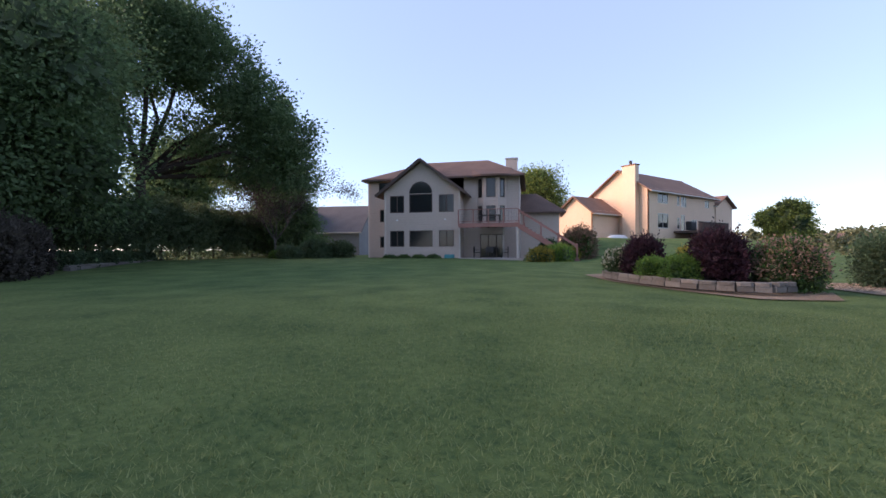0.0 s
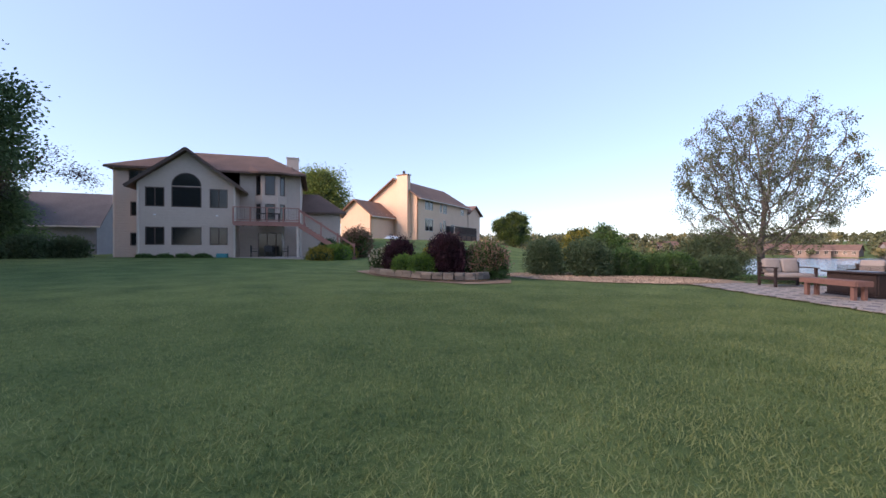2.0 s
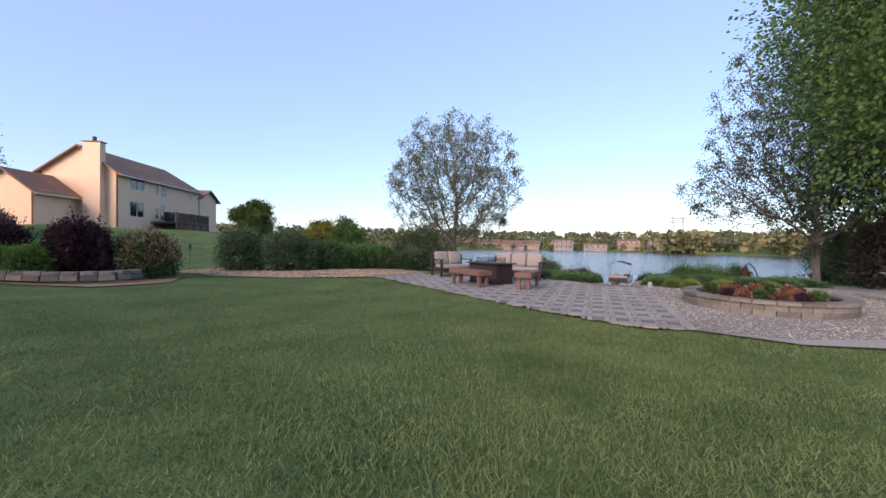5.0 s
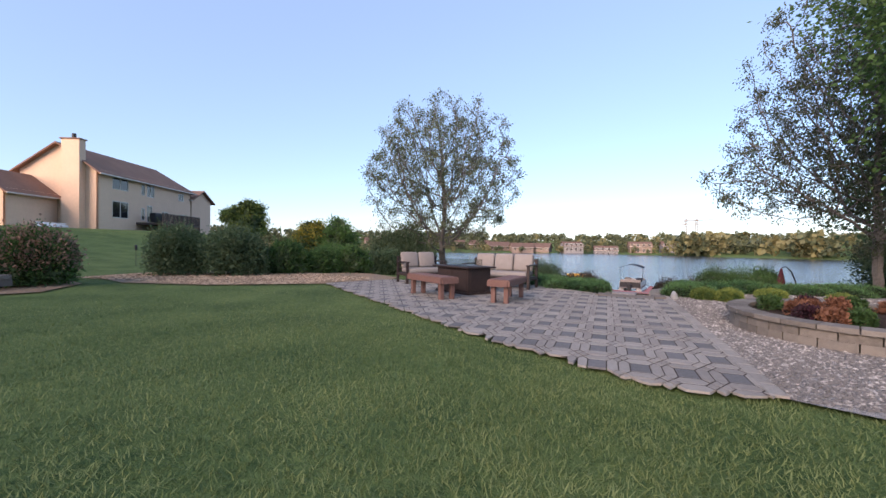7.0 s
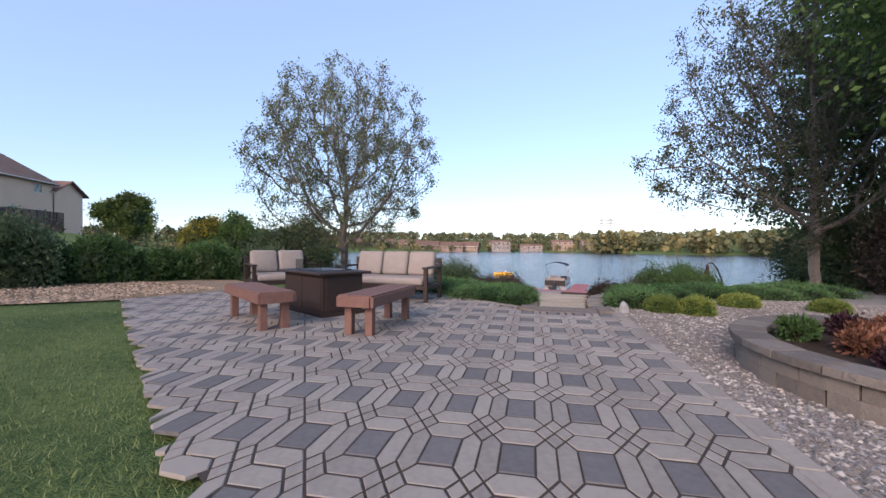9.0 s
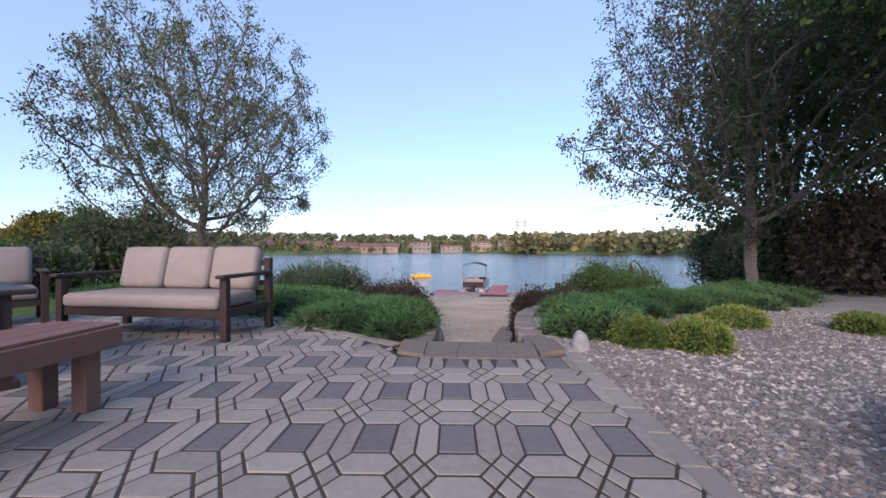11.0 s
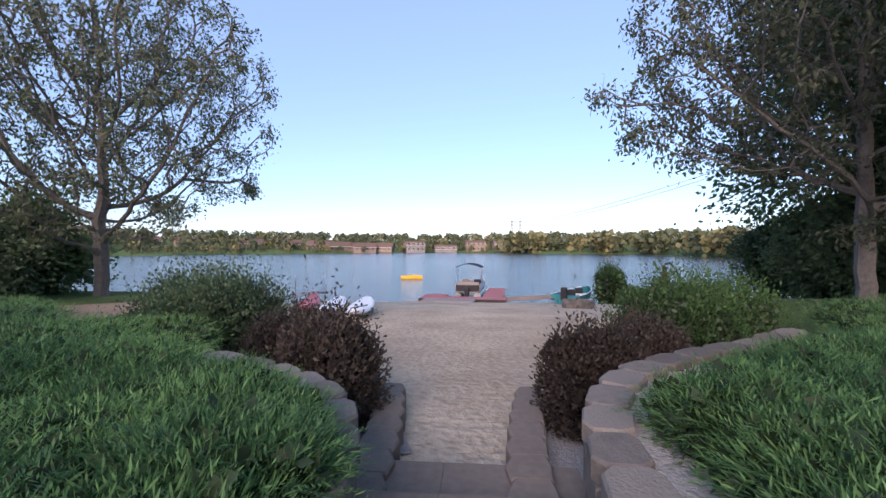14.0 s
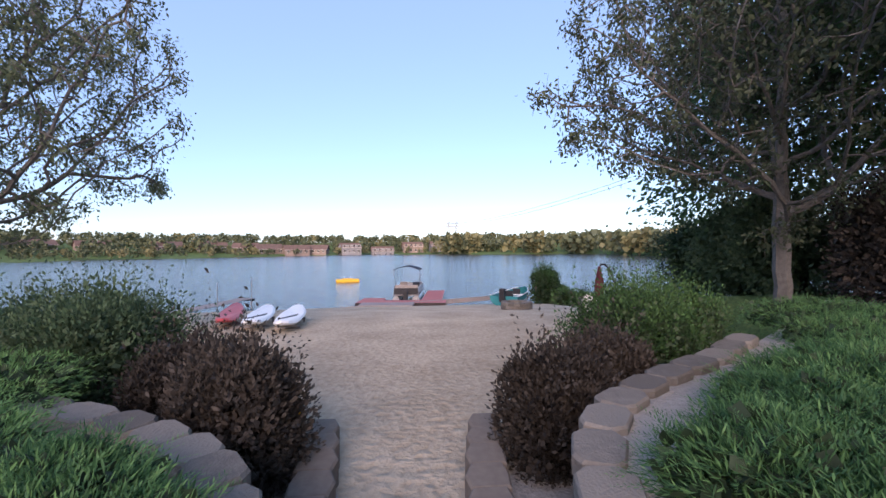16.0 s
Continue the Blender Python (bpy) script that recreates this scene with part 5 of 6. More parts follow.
mound(11.0, 11.1, 0.05, 0.92, 1.4, "leaf_bush", 12000, 0.075, "large panicle hydrangea with fading pink flowers", 7, name="hydrangea", extra=("leaf_pink", 4500, 0.075, "blossom"))
# bushes along the lake side of the lawn
for i, (x, y, r, h, mt, lab) in enumerate([
        (15.0, 11.6, 0.95, 1.75, "leaf_blue", "tall grey-green willowy shrub"), (16.1, 10.0, 1.1, 1.75, "leaf_blue", "tall grey-green willowy shrub, the wider one"),
        (17.7, 9.3, 0.85, 1.25, "leaf_bush", "bright green viburnum shrub"), (18.9, 8.6, 0.7, 0.9, "leaf_bush", "low bright green shrub"),
        (20.0, 8.0, 0.9, 1.1, "leaf_bush", "light green shrub with pale blooms"), (20.9, 6.6, 0.8, 1.0, "leaf_blue", "dark green shrub beside the young tree"),
        (23.5, 11.0, 1.0, 1.2, "leaf_bush", "green shrub at the edge of the yard"), (26.5, 14.5, 1.3, 1.5, "leaf_bush", "green shrub by the shore")]):
    mound(x, y, gz(x, y), r, h, mt, 9000, 0.08, lab, 20 + i, group="shrubs along the lawn", shoots=25)
# crab apple trees by the lake
crab_apple(26.2, 6.7, gz(26.2, 6.7), "open crabapple tree with sparse grey-green leaves", 11, [(0, 0, 5.3, 4.1, 4.1, 4.1)], 1.9, 0.17, 2200, 42000)
crab_apple(25.1, -10.3, gz(25.1, -10.3), "crabapple tree with thin drooping outer branches", 23, [(0, -0.2, 6.6, 4.6, 4.1, 4.6), (-0.5, 2.4, 4.4, 2.4, 2.9, 1.9)], 2.2, 0.15, 2800, 56000)
# junipers
rj = random.Random(9)
for i, (x, y, r, h) in enumerate([(17.9, -1.2, 0.72, 0.42), (17.5, -1.5, 0.42, 0.4), (17.05, -1.92, 0.26, 0.42), (17.35, -1.95, 0.34, 0.46), (17.8, -1.85, 0.42, 0.5), (18.2, -1.7, 0.38, 0.42), (18.55, -1.4, 0.34, 0.36), (18.65, -0.5, 0.6, 0.44), (18.65, -0.15, 0.78, 0.5), (18.9, 0.9, 1.0, 0.5), (19.6, 2.0, 1.1, 0.5), (18.4, -1.15, 0.5, 0.4), (20.3, 3.4, 1.3, 0.5), (19.8, 0.6, 0.9, 0.45),
                                 (17.35, -3.95, 0.42, 0.5), (17.85, -4.15, 0.5, 0.52), (18.4, -4.1, 0.45, 0.5), (18.7, -4.75, 0.58, 0.44), (19.2, -4.95, 0.45, 0.38), (19.3, -5.45, 0.65, 0.55), (19.75, -5.95, 0.5, 0.38),
                                 (20.3, -6.75, 0.55, 0.38), (19.8, -6.7, 0.7, 0.45), (21.0, -7.7, 0.9, 0.45), (22.4, -8.7, 1.1, 0.55), (21.6, 5.0, 1.3, 0.45)]):
    h = h * 0.62
    bl = [(r * 0.55 * math.cos(a), r * 0.55 * math.sin(a), h * 0.2, r * 0.6, r * 0.6, h * rj.uniform(0.45, 0.8)) for a in np.arange(0, 6.2, 0.9)] + [(0, 0, h * 0.25, r * 0.7, r * 0.7, h * 0.7)]
    bush("juniper", x, y, gz(x, y), bl, "leaf_juniper", int(14000 * min(1, r / 0.6)), 0.05, "low spreading green juniper", "juniper", "spreading junipers by the steps", seed=60 + i, up=0.1, aspect=0.14, core="shade_juniper", sprays=int(1000 * min(1.3, (r / 0.6) ** 2) if x < 19.5 else 500))
# shrubs at the mouth of the path
for i, (x, y, r, h, mt, lab, sh) in enumerate([
        (20.1, -1.45, 0.5, 1.05, "leaf_barb", "dark reddish brown barberry with loose shoots", 25), (20.7, -0.85, 0.58, 1.0, "leaf_barb", "dark reddish brown barberry, broad and twiggy", 25),
        (21.2, 0.3, 0.9, 1.45, "leaf_blue", "grey-green spirea with upright shoots", 60), (22.1, 1.2, 1.0, 1.45, "leaf_blue", "grey-green spirea beside the barberries", 60),
        (20.2, -3.8, 0.46, 0.92, "leaf_barb", "dark reddish brown barberry south of the path", 25), (20.9, -4.5, 0.5, 0.95, "leaf_barb", "dark reddish brown barberry in front of the wall", 25),
        (21.7, -5.2, 0.85, 1.4, "leaf_bush", "fresh green spirea above the wall", 60), (22.8, -6.2, 1.0, 1.45, "leaf_bush", "fresh green spirea, the taller one", 60)]):
    mound(x, y, beach_z(x, y) + 0.04, r, h, mt, 16000, 0.042, lab, 80 + i, group="shrubs at the path to the beach", shoots=sh, core="leaf_barb" if "barb" in mt else "leaf_hedge", up=0.5)
for i, (x, y, r, h) in enumerate([(16.85, -4.3, 0.24, 0.25), (16.7, -4.75, 0.26, 0.27), (17.9, -5.75, 0.3, 0.22), (17.6, -6.9, 0.25, 0.2)]):
    mound(x, y, gz(x, y) + 0.03, r, h, "leaf_olive", 9000, 0.03, "small yellow-green spirea in the gravel", 100 + i, group="small shrubs in the gravel", core="leaf_bush")


def rock(x, y, z, r, label, seed):
    bm = bmesh.new()
    bmesh.ops.create_icosphere(bm, subdivisions=3, radius=1)
    for v in bm.verts:
        v.co *= 1 + 0.22 * noise.noise(v.co * 1.1 + Vector((seed, 0, 0))) + 0.06 * noise.noise(v.co * 3)
        v.co = Vector((v.co.x * r[0], v.co.y * r[1], v.co.z * r[2]))
    ob = part("boulder", bm, "boulder", label=label, smooth=True)
    ob.location = (x, y, z)
    ob["category"] = "rock"
    return ob


rock(16.58, -3.7, 0.05, (0.065, 0.075, 0.13), "rounded grey boulder at the corner of the patio", 3)

# bird bath
bb = thing("bird_bath", 15.5, -8.7, gz(15.5, -8.7), 0, "white stone bird bath on a turned pedestal", "bird bath")
part("pedestal", cyl(cyl(bmesh.new(), (0, 0, 0), (0, 0, 0.12), 0.2, 0.14, 16), (0, 0, 0.12), (0, 0, 0.62), 0.09, 0.11, 16), "concrete", bb)
part("basin", cyl(bmesh.new(), (0, 0, 0.62), (0, 0, 0.74), 0.12, 0.34, 24), "concrete", bb)

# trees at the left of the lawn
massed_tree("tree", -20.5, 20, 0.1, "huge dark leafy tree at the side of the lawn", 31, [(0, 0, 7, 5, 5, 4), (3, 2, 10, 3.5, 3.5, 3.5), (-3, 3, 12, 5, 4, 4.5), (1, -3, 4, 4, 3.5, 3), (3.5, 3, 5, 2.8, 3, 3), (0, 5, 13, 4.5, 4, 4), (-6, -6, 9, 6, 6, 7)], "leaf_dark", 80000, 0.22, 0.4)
massed_tree("tree", -20.2, 34, 0.3, "tall leaning willow with trailing clusters of leaves", 32, [(0, 0, 16, 4, 4, 3), (3, 1, 17.5, 3.2, 3.2, 2.6), (5.5, 1, 15, 2.8, 2.8, 2.6), (7.2, 1, 11.8, 2.0, 2.0, 2.0), (-3, 0, 18, 4, 4, 3), (3.5, 0, 10, 1.8, 1.8, 1.5), (6, 2, 8.0, 2.2, 2.2, 1.8), (1, 1, 18.6, 3, 3, 2.4), (8.6, 1, 12.6, 2.3, 2.3, 2.2), (10.4, 1, 10.0, 2.2, 2.2, 2.2), (11.2, 1, 7.4, 1.9, 1.9, 2.0), (8.5, 1, 8.5, 2, 2, 2)] , "leaf_dark", 95000, 0.25, 0.35, inner=None)
massed_tree("spruce", -12.8, 45.5, 0.4, "dark conical spruce with a narrow top", 33, [(0, 0, 1.8 + 1.75 * i, 3.9 - 0.43 * i, 3.9 - 0.43 * i, 1.25) for i in range(9)], "leaf_dark", 42000, 0.24, 0.2, category="spruce", up=-0.3)
tree("ornamental_tree", -12.3, 41.0, 0.4, "small multi-branched tree with brownish leaves in a stone ring", 34, 10.5, 0.13, 2.0, 0.3, "leaf_barb", 18000, 0.17, levels=4, kids=3, scatter=0.35)
wall_run("side_bed_wall", [(-16.4 - 0.16 * k, 22.0 + 0.9 * k) for k in range(13)], 0.35, [0.4] * 13, [0.55] * 13, "stone", "low pinkish block wall of the side bed")
for i in range(6):
    mound(-17.4 - 0.28 * i, 22.6 + 1.8 * i, 0.3, 1.0, 0.9, "leaf_blue", 4000, 0.11, "grey-green shrub behind the low block wall", 200 + i, group="shrubs in the side bed")
for i in range(3):
    mound(-15.2 - 0.8 * i, 16.5 + 1.6 * i, 0.1, 1.4, 2.6, "leaf_barb", 8000, 0.13, "tall reddish brown shrub at the lawn's edge", 210 + i, group="reddish shrubs at the side", core="leaf_barb")
for i in range(12):
    x, y = -22.5 + 0.7 * i, 17 + 2.7 * i
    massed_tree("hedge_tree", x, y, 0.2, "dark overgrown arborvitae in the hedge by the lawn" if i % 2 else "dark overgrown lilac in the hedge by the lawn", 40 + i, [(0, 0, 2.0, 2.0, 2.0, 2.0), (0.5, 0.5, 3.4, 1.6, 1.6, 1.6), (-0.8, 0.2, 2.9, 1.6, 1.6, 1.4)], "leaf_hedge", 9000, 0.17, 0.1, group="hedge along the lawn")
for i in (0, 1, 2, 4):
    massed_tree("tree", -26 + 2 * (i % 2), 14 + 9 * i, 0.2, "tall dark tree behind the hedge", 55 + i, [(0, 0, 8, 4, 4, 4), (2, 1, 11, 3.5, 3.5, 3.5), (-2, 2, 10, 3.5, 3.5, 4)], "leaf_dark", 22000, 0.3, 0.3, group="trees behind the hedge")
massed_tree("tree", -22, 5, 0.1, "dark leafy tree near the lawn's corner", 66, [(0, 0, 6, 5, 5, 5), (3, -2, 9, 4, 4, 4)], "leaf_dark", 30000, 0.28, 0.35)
# foundation and side-bed shrubs
for i, (x, y, r, h, mt) in enumerate([(-9.5, 35.5, 1.0, 1.1, "leaf_blue"), (-7.5, 36.5, 1.3, 1.6, "leaf_blue"), (-5.5, 36.8, 1.2, 1.5, "leaf_hedge"), (-10.8, 37.5, 0.9, 0.7, "leaf_lime"), (-8.3, 39, 1.1, 1.8, "leaf_bush")]):
    mound(x, y, gz(x, y), r, h, mt, 4000, 0.13, "rounded foundation shrub beside the house", 120 + i, group="foundation shrubs")
for i in range(4):
    p = HM @ Vector((0.7 + i * 1.25, -0.7, -0.3))
    mound(p.x, p.y, p.z, 0.6, 0.55, "leaf_bush", 2500, 0.1, "low clipped green shrub under the windows", 130 + i, group="low shrubs under the windows")
for i, (a, b, r, h, mt) in enumerate([(12.9, -2.6, 1.0, 1.0, "leaf_yellow"), (14.2, -1.8, 1.1, 1.2, "leaf_lime"), (14.8, -0.2, 1.1, 1.1, "leaf_yellow"), (13.6, 0.5, 1.0, 1.6, "leaf_blue")]):
    p = HM @ Vector((a, b, 0))
    mound(p.x, p.y, gz(p.x, p.y), r, h, mt, 4000, 0.13, "yellow-green shrub by the deck stair", 140 + i, group="shrubs by the deck stair")
p = HM @ Vector((16.0, 2.0, 0))
mound(p.x, p.y, gz(p.x, p.y), 1.5, 2.6, "leaf_pink", 7000, 0.15, "tall hydrangea with faded pink flowers", 150, name="hydrangea", core="leaf_bush")
massed_tree("tree", 20, 62, 1.5, "yellowing round tree behind the house", 151, [(0, 0, 6.5, 4, 4, 4), (0, 0, 9.5, 3, 3, 2.5)], "leaf_olive", 26000, 0.26, 0.3)
massed_tree("tree", 45, 45, 0.6, "green and gold oak beyond the neighbour's lawn", 152, [(0, 0, 3.0, 2.2, 2.2, 1.8), (1.0, 0, 4.6, 1.5, 1.5, 1.2), (-1.3, 1, 3.9, 1.5, 1.5, 1.2), (-0.3, 0, 5.3, 0.9, 0.9, 0.8)], "leaf_olive", 16000, 0.24, 0.25)
massed_tree("tree", 40, 29, -1.5, "yellow autumn tree by the shore", 153, [(0, 0, 2.6, 1.9, 1.9, 1.7), (0.8, 0.5, 4.0, 1.2, 1.2, 1.0)], "leaf_yellow", 10000, 0.22, 0.15)
massed_tree("tree", 41, 26, -1.6, "green and yellow young tree by the shore", 154, [(0, 0, 2.6, 1.9, 1.9, 2.0), (0.3, 0.5, 4.2, 1.1, 1.1, 0.9)], "leaf_maple", 10000, 0.22, 0.15)
# south side: maple, hedge and dark yews
massed_tree("maple_tree", 16.6, -10.8, -0.1, "dense dark green maple overhanging the gravel bed", 159, [(-1.5, 2.3, 7.4, 1.8, 1.8, 2.3), (-1.2, 2.0, 4.3, 1.7, 1.7, 1.7), (0, 0, 7, 3.4, 3.2, 3), (2.5, 1.0, 7.5, 2.8, 2.8, 2.6), (-1, 0, 10, 3.5, 3.5, 3)], "leaf_maple", 70000, 0.12, 0.22, inner=None)
massed_tree("maple_tree", 21.5, -16.5, -0.2, "dense dark green maple overhanging the gravel bed", 160, [(0, 0, 6, 4, 4, 3.5), (3, 1.5, 8, 3.5, 3.5, 3.5), (-3, 0, 8, 4, 4, 4), (5, -1, 6, 3.5, 3.5, 3.5), (0.5, 0, 10.5, 4, 4, 3)], "leaf_maple", 50000, 0.2, 0.3, inner=None)
massed_tree("tree", 29.5, -14.5, -1.0, "tall dark tree beside the beach", 161, [(0, 0, 7, 3, 3, 3.5), (-1.5, 1, 10, 2.8, 2.8, 3), (1.5, -1, 10.5, 3, 3, 3), (0, 1, 4.6, 2.6, 2.6, 2.2)], "leaf_dark", 32000, 0.19, 0.25, inner=None)
for i, (x, y) in enumerate([(27.5, -13.2), (29.5, -13.6), (32, -14), (25, -15.2), (22, -17.5)]):
    massed_tree("yew", x, y, gz(x, y), "dark green yew by the beach" if i % 2 else "dark green broad juniper hedge by the beach", 170 + i, [(0, 0, 1.0, 1.5, 1.5, 1.2), (0.5, 0.4, 1.9, 1.1, 1.1, 1.0)], "leaf_hedge", 12000, 0.12, 0.08, category="shrub", group="evergreens by the beach")
mound(24.4, -12.7, gz(24.4, -12.7), 1.5, 2.7, "leaf_barb", 14000, 0.1, "tall dark reddish brown hedge shrub beyond the gravel", 178, core="leaf_barb")
# pine and shrubs at tree A
massed_tree("yew", 26.6, 8.6, -0.5, "dark green pine behind the crabapple", 180, [(0, 0, 0.9, 1.1, 1.1, 0.9), (0, 0.4, 1.8, 0.9, 0.9, 0.9)], "leaf_dark", 12000, 0.10, 0.06, category="shrub")
massed_tree("yew", 24.0, 8.2, -0.5, "broad dark green yew by the shore", 181, [(0, 0, 0.9, 1.5, 1.5, 0.9), (0.3, 0.4, 1.5, 1.1, 1.1, 0.8)], "leaf_hedge", 12000, 0.10, 0.06, category="shrub")
# shrub and grasses at the waterline
mound(43.5, -11.3, -2.9, 1.0, 2.6, "leaf_bush", 6000, 0.12, "young willow shrub at the waterline", 190, shoots=30)
for i, (x, y) in enumerate([(42.0, -12.0), (45, -12.6), (40.5, -12.6)]):
    mound(x, y, -2.7, 0.8, 1.0, "leaf_bush", 3500, 0.16, "tall green sedge by the water", 192 + i, name="sedge", up=1.2, aspect=0.12)

# ---- far shore ----


def far_shore():
    rng = np.random.default_rng(77)
    tr = {"far_green": [], "far_gold": []}
    for i in range(1500):
        a = rng.uniform(-1.5, 1.65)
        lim = 205 + 14 * math.sin(a * 5 + 1) + 8 * math.sin(a * 11) - 45 * float(sm((-a - 0.45) / 0.25))
        r = lim + 5 + 150 * rng.random() ** 1.3
        x, y = 45 + r * math.cos(a), r * math.sin(a) / 1.05
        right = a < -0.08
        h = rng.uniform(2.2, 4.2) if r < lim + 30 else rng.uniform(4.0, 6.5)
        if right and r < lim + 30:
            h = rng.uniform(6, 11)
        z = gz(x, y)
        blobs = [(x, y, z + h * 0.45, h * 0.42, h * 0.42, h * 0.45), (x + rng.normal(0, h * 0.2), y + rng.normal(0, h * 0.2), z + h * 0.7, h * 0.28, h * 0.28, h * 0.3)]
        c, d = blob_points(60, blobs, rng, 0.6, low=-0.8)
        k = "far_gold" if (rng.random() < (0.35 if r < lim + 25 else 0.12)) else "far_green"
        tr[k].append(cards(c, h * 0.30, 0.9, rng))
    for k, v in tr.items():
        ob = quads("far_trees", np.concatenate(v), k, kind="stuff", label="low wooded hills on the far shore, green" if k == "far_green" else "golden autumn trees on the far shore")
        ob["category"] = "trees"


far_shore()
rh = random.Random(5)


def far_house(x, y, rz, w, d, h, wm_, label):
    z = gz(x, y)
    e = plain_house(pose(x, y, z, 0, 0, rz), label, w, d, h, h + d * 0.28, wm_, "roof",
                    [(w * (k + 0.25) / 4, w * (k + 0.7) / 4, zz, zz + 1.6) for k in range(4) for zz in ([1.0, 4.0] if h > 4 else [1.0])], z0=-1.5)
    e["group"] = "houses on the far shore"


for x, y, w, h, wmm in [(268, 22, 13, 4.3, "farwhite"), (270, 3, 12, 4.4, "farwall"), (272, -14, 16, 4.5, "farwhite"), (270, 40, 12, 4.2, "farwhite"), (252, 68, 13, 3, "farwall"), (250, 82, 14, 3.2, "farwall"), (254, 98, 13, 3, "farwall"),
                        (246, 112, 14, 3.2, "farwhite"), (244, 132, 14, 3.2, "farwall"), (232, 162, 14, 3, "farwall"), (222, 178, 13, 3, "farwhite"), (262, 60, 12, 3, "farwall"), (258, 120, 12, 3, "farwall"), (212, 200, 13, 3, "farwall")]:
    a = math.atan2(y, x - 45)
    far_house(x, y, math.degrees(a) - 90 + rh.uniform(-20, 20), w, 9, h, wmm, "two-storey house with a deck on the far shore" if h > 4 else "low house with a pinkish wall on the far shore")

# pylon and its lines
py = thing("pylon", 640, -62, 4, 0, "steel lattice pylon far beyond the lake", "pylon")
for s_ in (-1, 1):
    bm = bmesh.new()
    for a in (-1.5, 1.5):
        cyl(bm, (0, s_ * 6 + a, 0), (0, s_ * 6 + a * 0.5, 36), 0.45, n=4)
    for k in range(9):
        beam(bm, (0, s_ * 6 - 1.4, k * 4.0), (0, s_ * 6 + 1.4, (k + 1) * 4.0), 0.3)
    part("mast", bm, "dockgrey", py)
part("cross_arm", B(-0.5, 0.5, -11, 11, 28, 29.1), "dockgrey", py)
part("cross_arm", B(-0.5, 0.5, -9, 9, 33, 34), "dockgrey", py)
for s_ in (-1, 1):
    ln = thing("power_line", 0, 0, 0, 0, "thin grey power line sagging from the pylon over the far shore", "cable", "power lines")
    a, b = Vector((640, -62 + s_ * 9, 36)), Vector((190, -150 + s_ * 3, 48))
    bm = bmesh.new()
    pts = [a.lerp(b, t) - Vector((0, 0, 34 * t * (1 - t))) for t in np.linspace(0, 1, 15)]
    for p, q in zip(pts, pts[1:]):
        cyl(bm, p, q, 0.16, n=4)
    part("wire", bm, "dockgrey", ln)

# ---- boats and dock ----


def dock_part(parent, x0, x1, y0, y1, top, material, n=None, label=""):
    q = new("dock_section")
    q.parent = parent
    tagged(q, label)
    L = y1 - y0
    n = n or max(2, int(L / 0.15))
    for i in range(n):
        part("dock_board", B(x0, x1, y0 + L * i / n, y0 + L * (i + 0.93) / n, top - 0.03, top), material, q)
    part("side_rail", B(x0 - 0.04, x0 - 0.002, y0, y1, top - 0.2, top), "brownmetal", q)
    part("side_rail", B(x1 + 0.002, x1 + 0.04, y0, y1, top - 0.2, top), "brownmetal", q)
    for xx in (x0 + 0.1, x1 - 0.1):
        for yy in (y0 + 0.2, y1 - 0.2):
            part("dock_post", cyl(bmesh.new(), (xx, yy, -1.9 - 0.3 - 0), (xx, yy, top - 0.03 - 0.002), 0.03), "alu", q)


dk = thing("dock", 44.5, 1.1, WATER, -66 + 60, "red-boarded lake dock with a grey ramp from the beach", "dock")
DK = dk.matrix_basis
dock_part(dk, -0.2, 1.2, -5.9, 0.0, 0.45, "dockred")
dock_part(dk, 1.25, 7.5, -5.6, -4.2, 0.45, "dockred")
dock_part(dk, 1.25, 2.4, -1.6, 0.0, 0.45, "dockred")
part("ramp", B(-1.6, -0.25, -3.9, -0.5, 0.38, 0.5, 0.02), "dockgrey", dk, "grey boarded ramp")


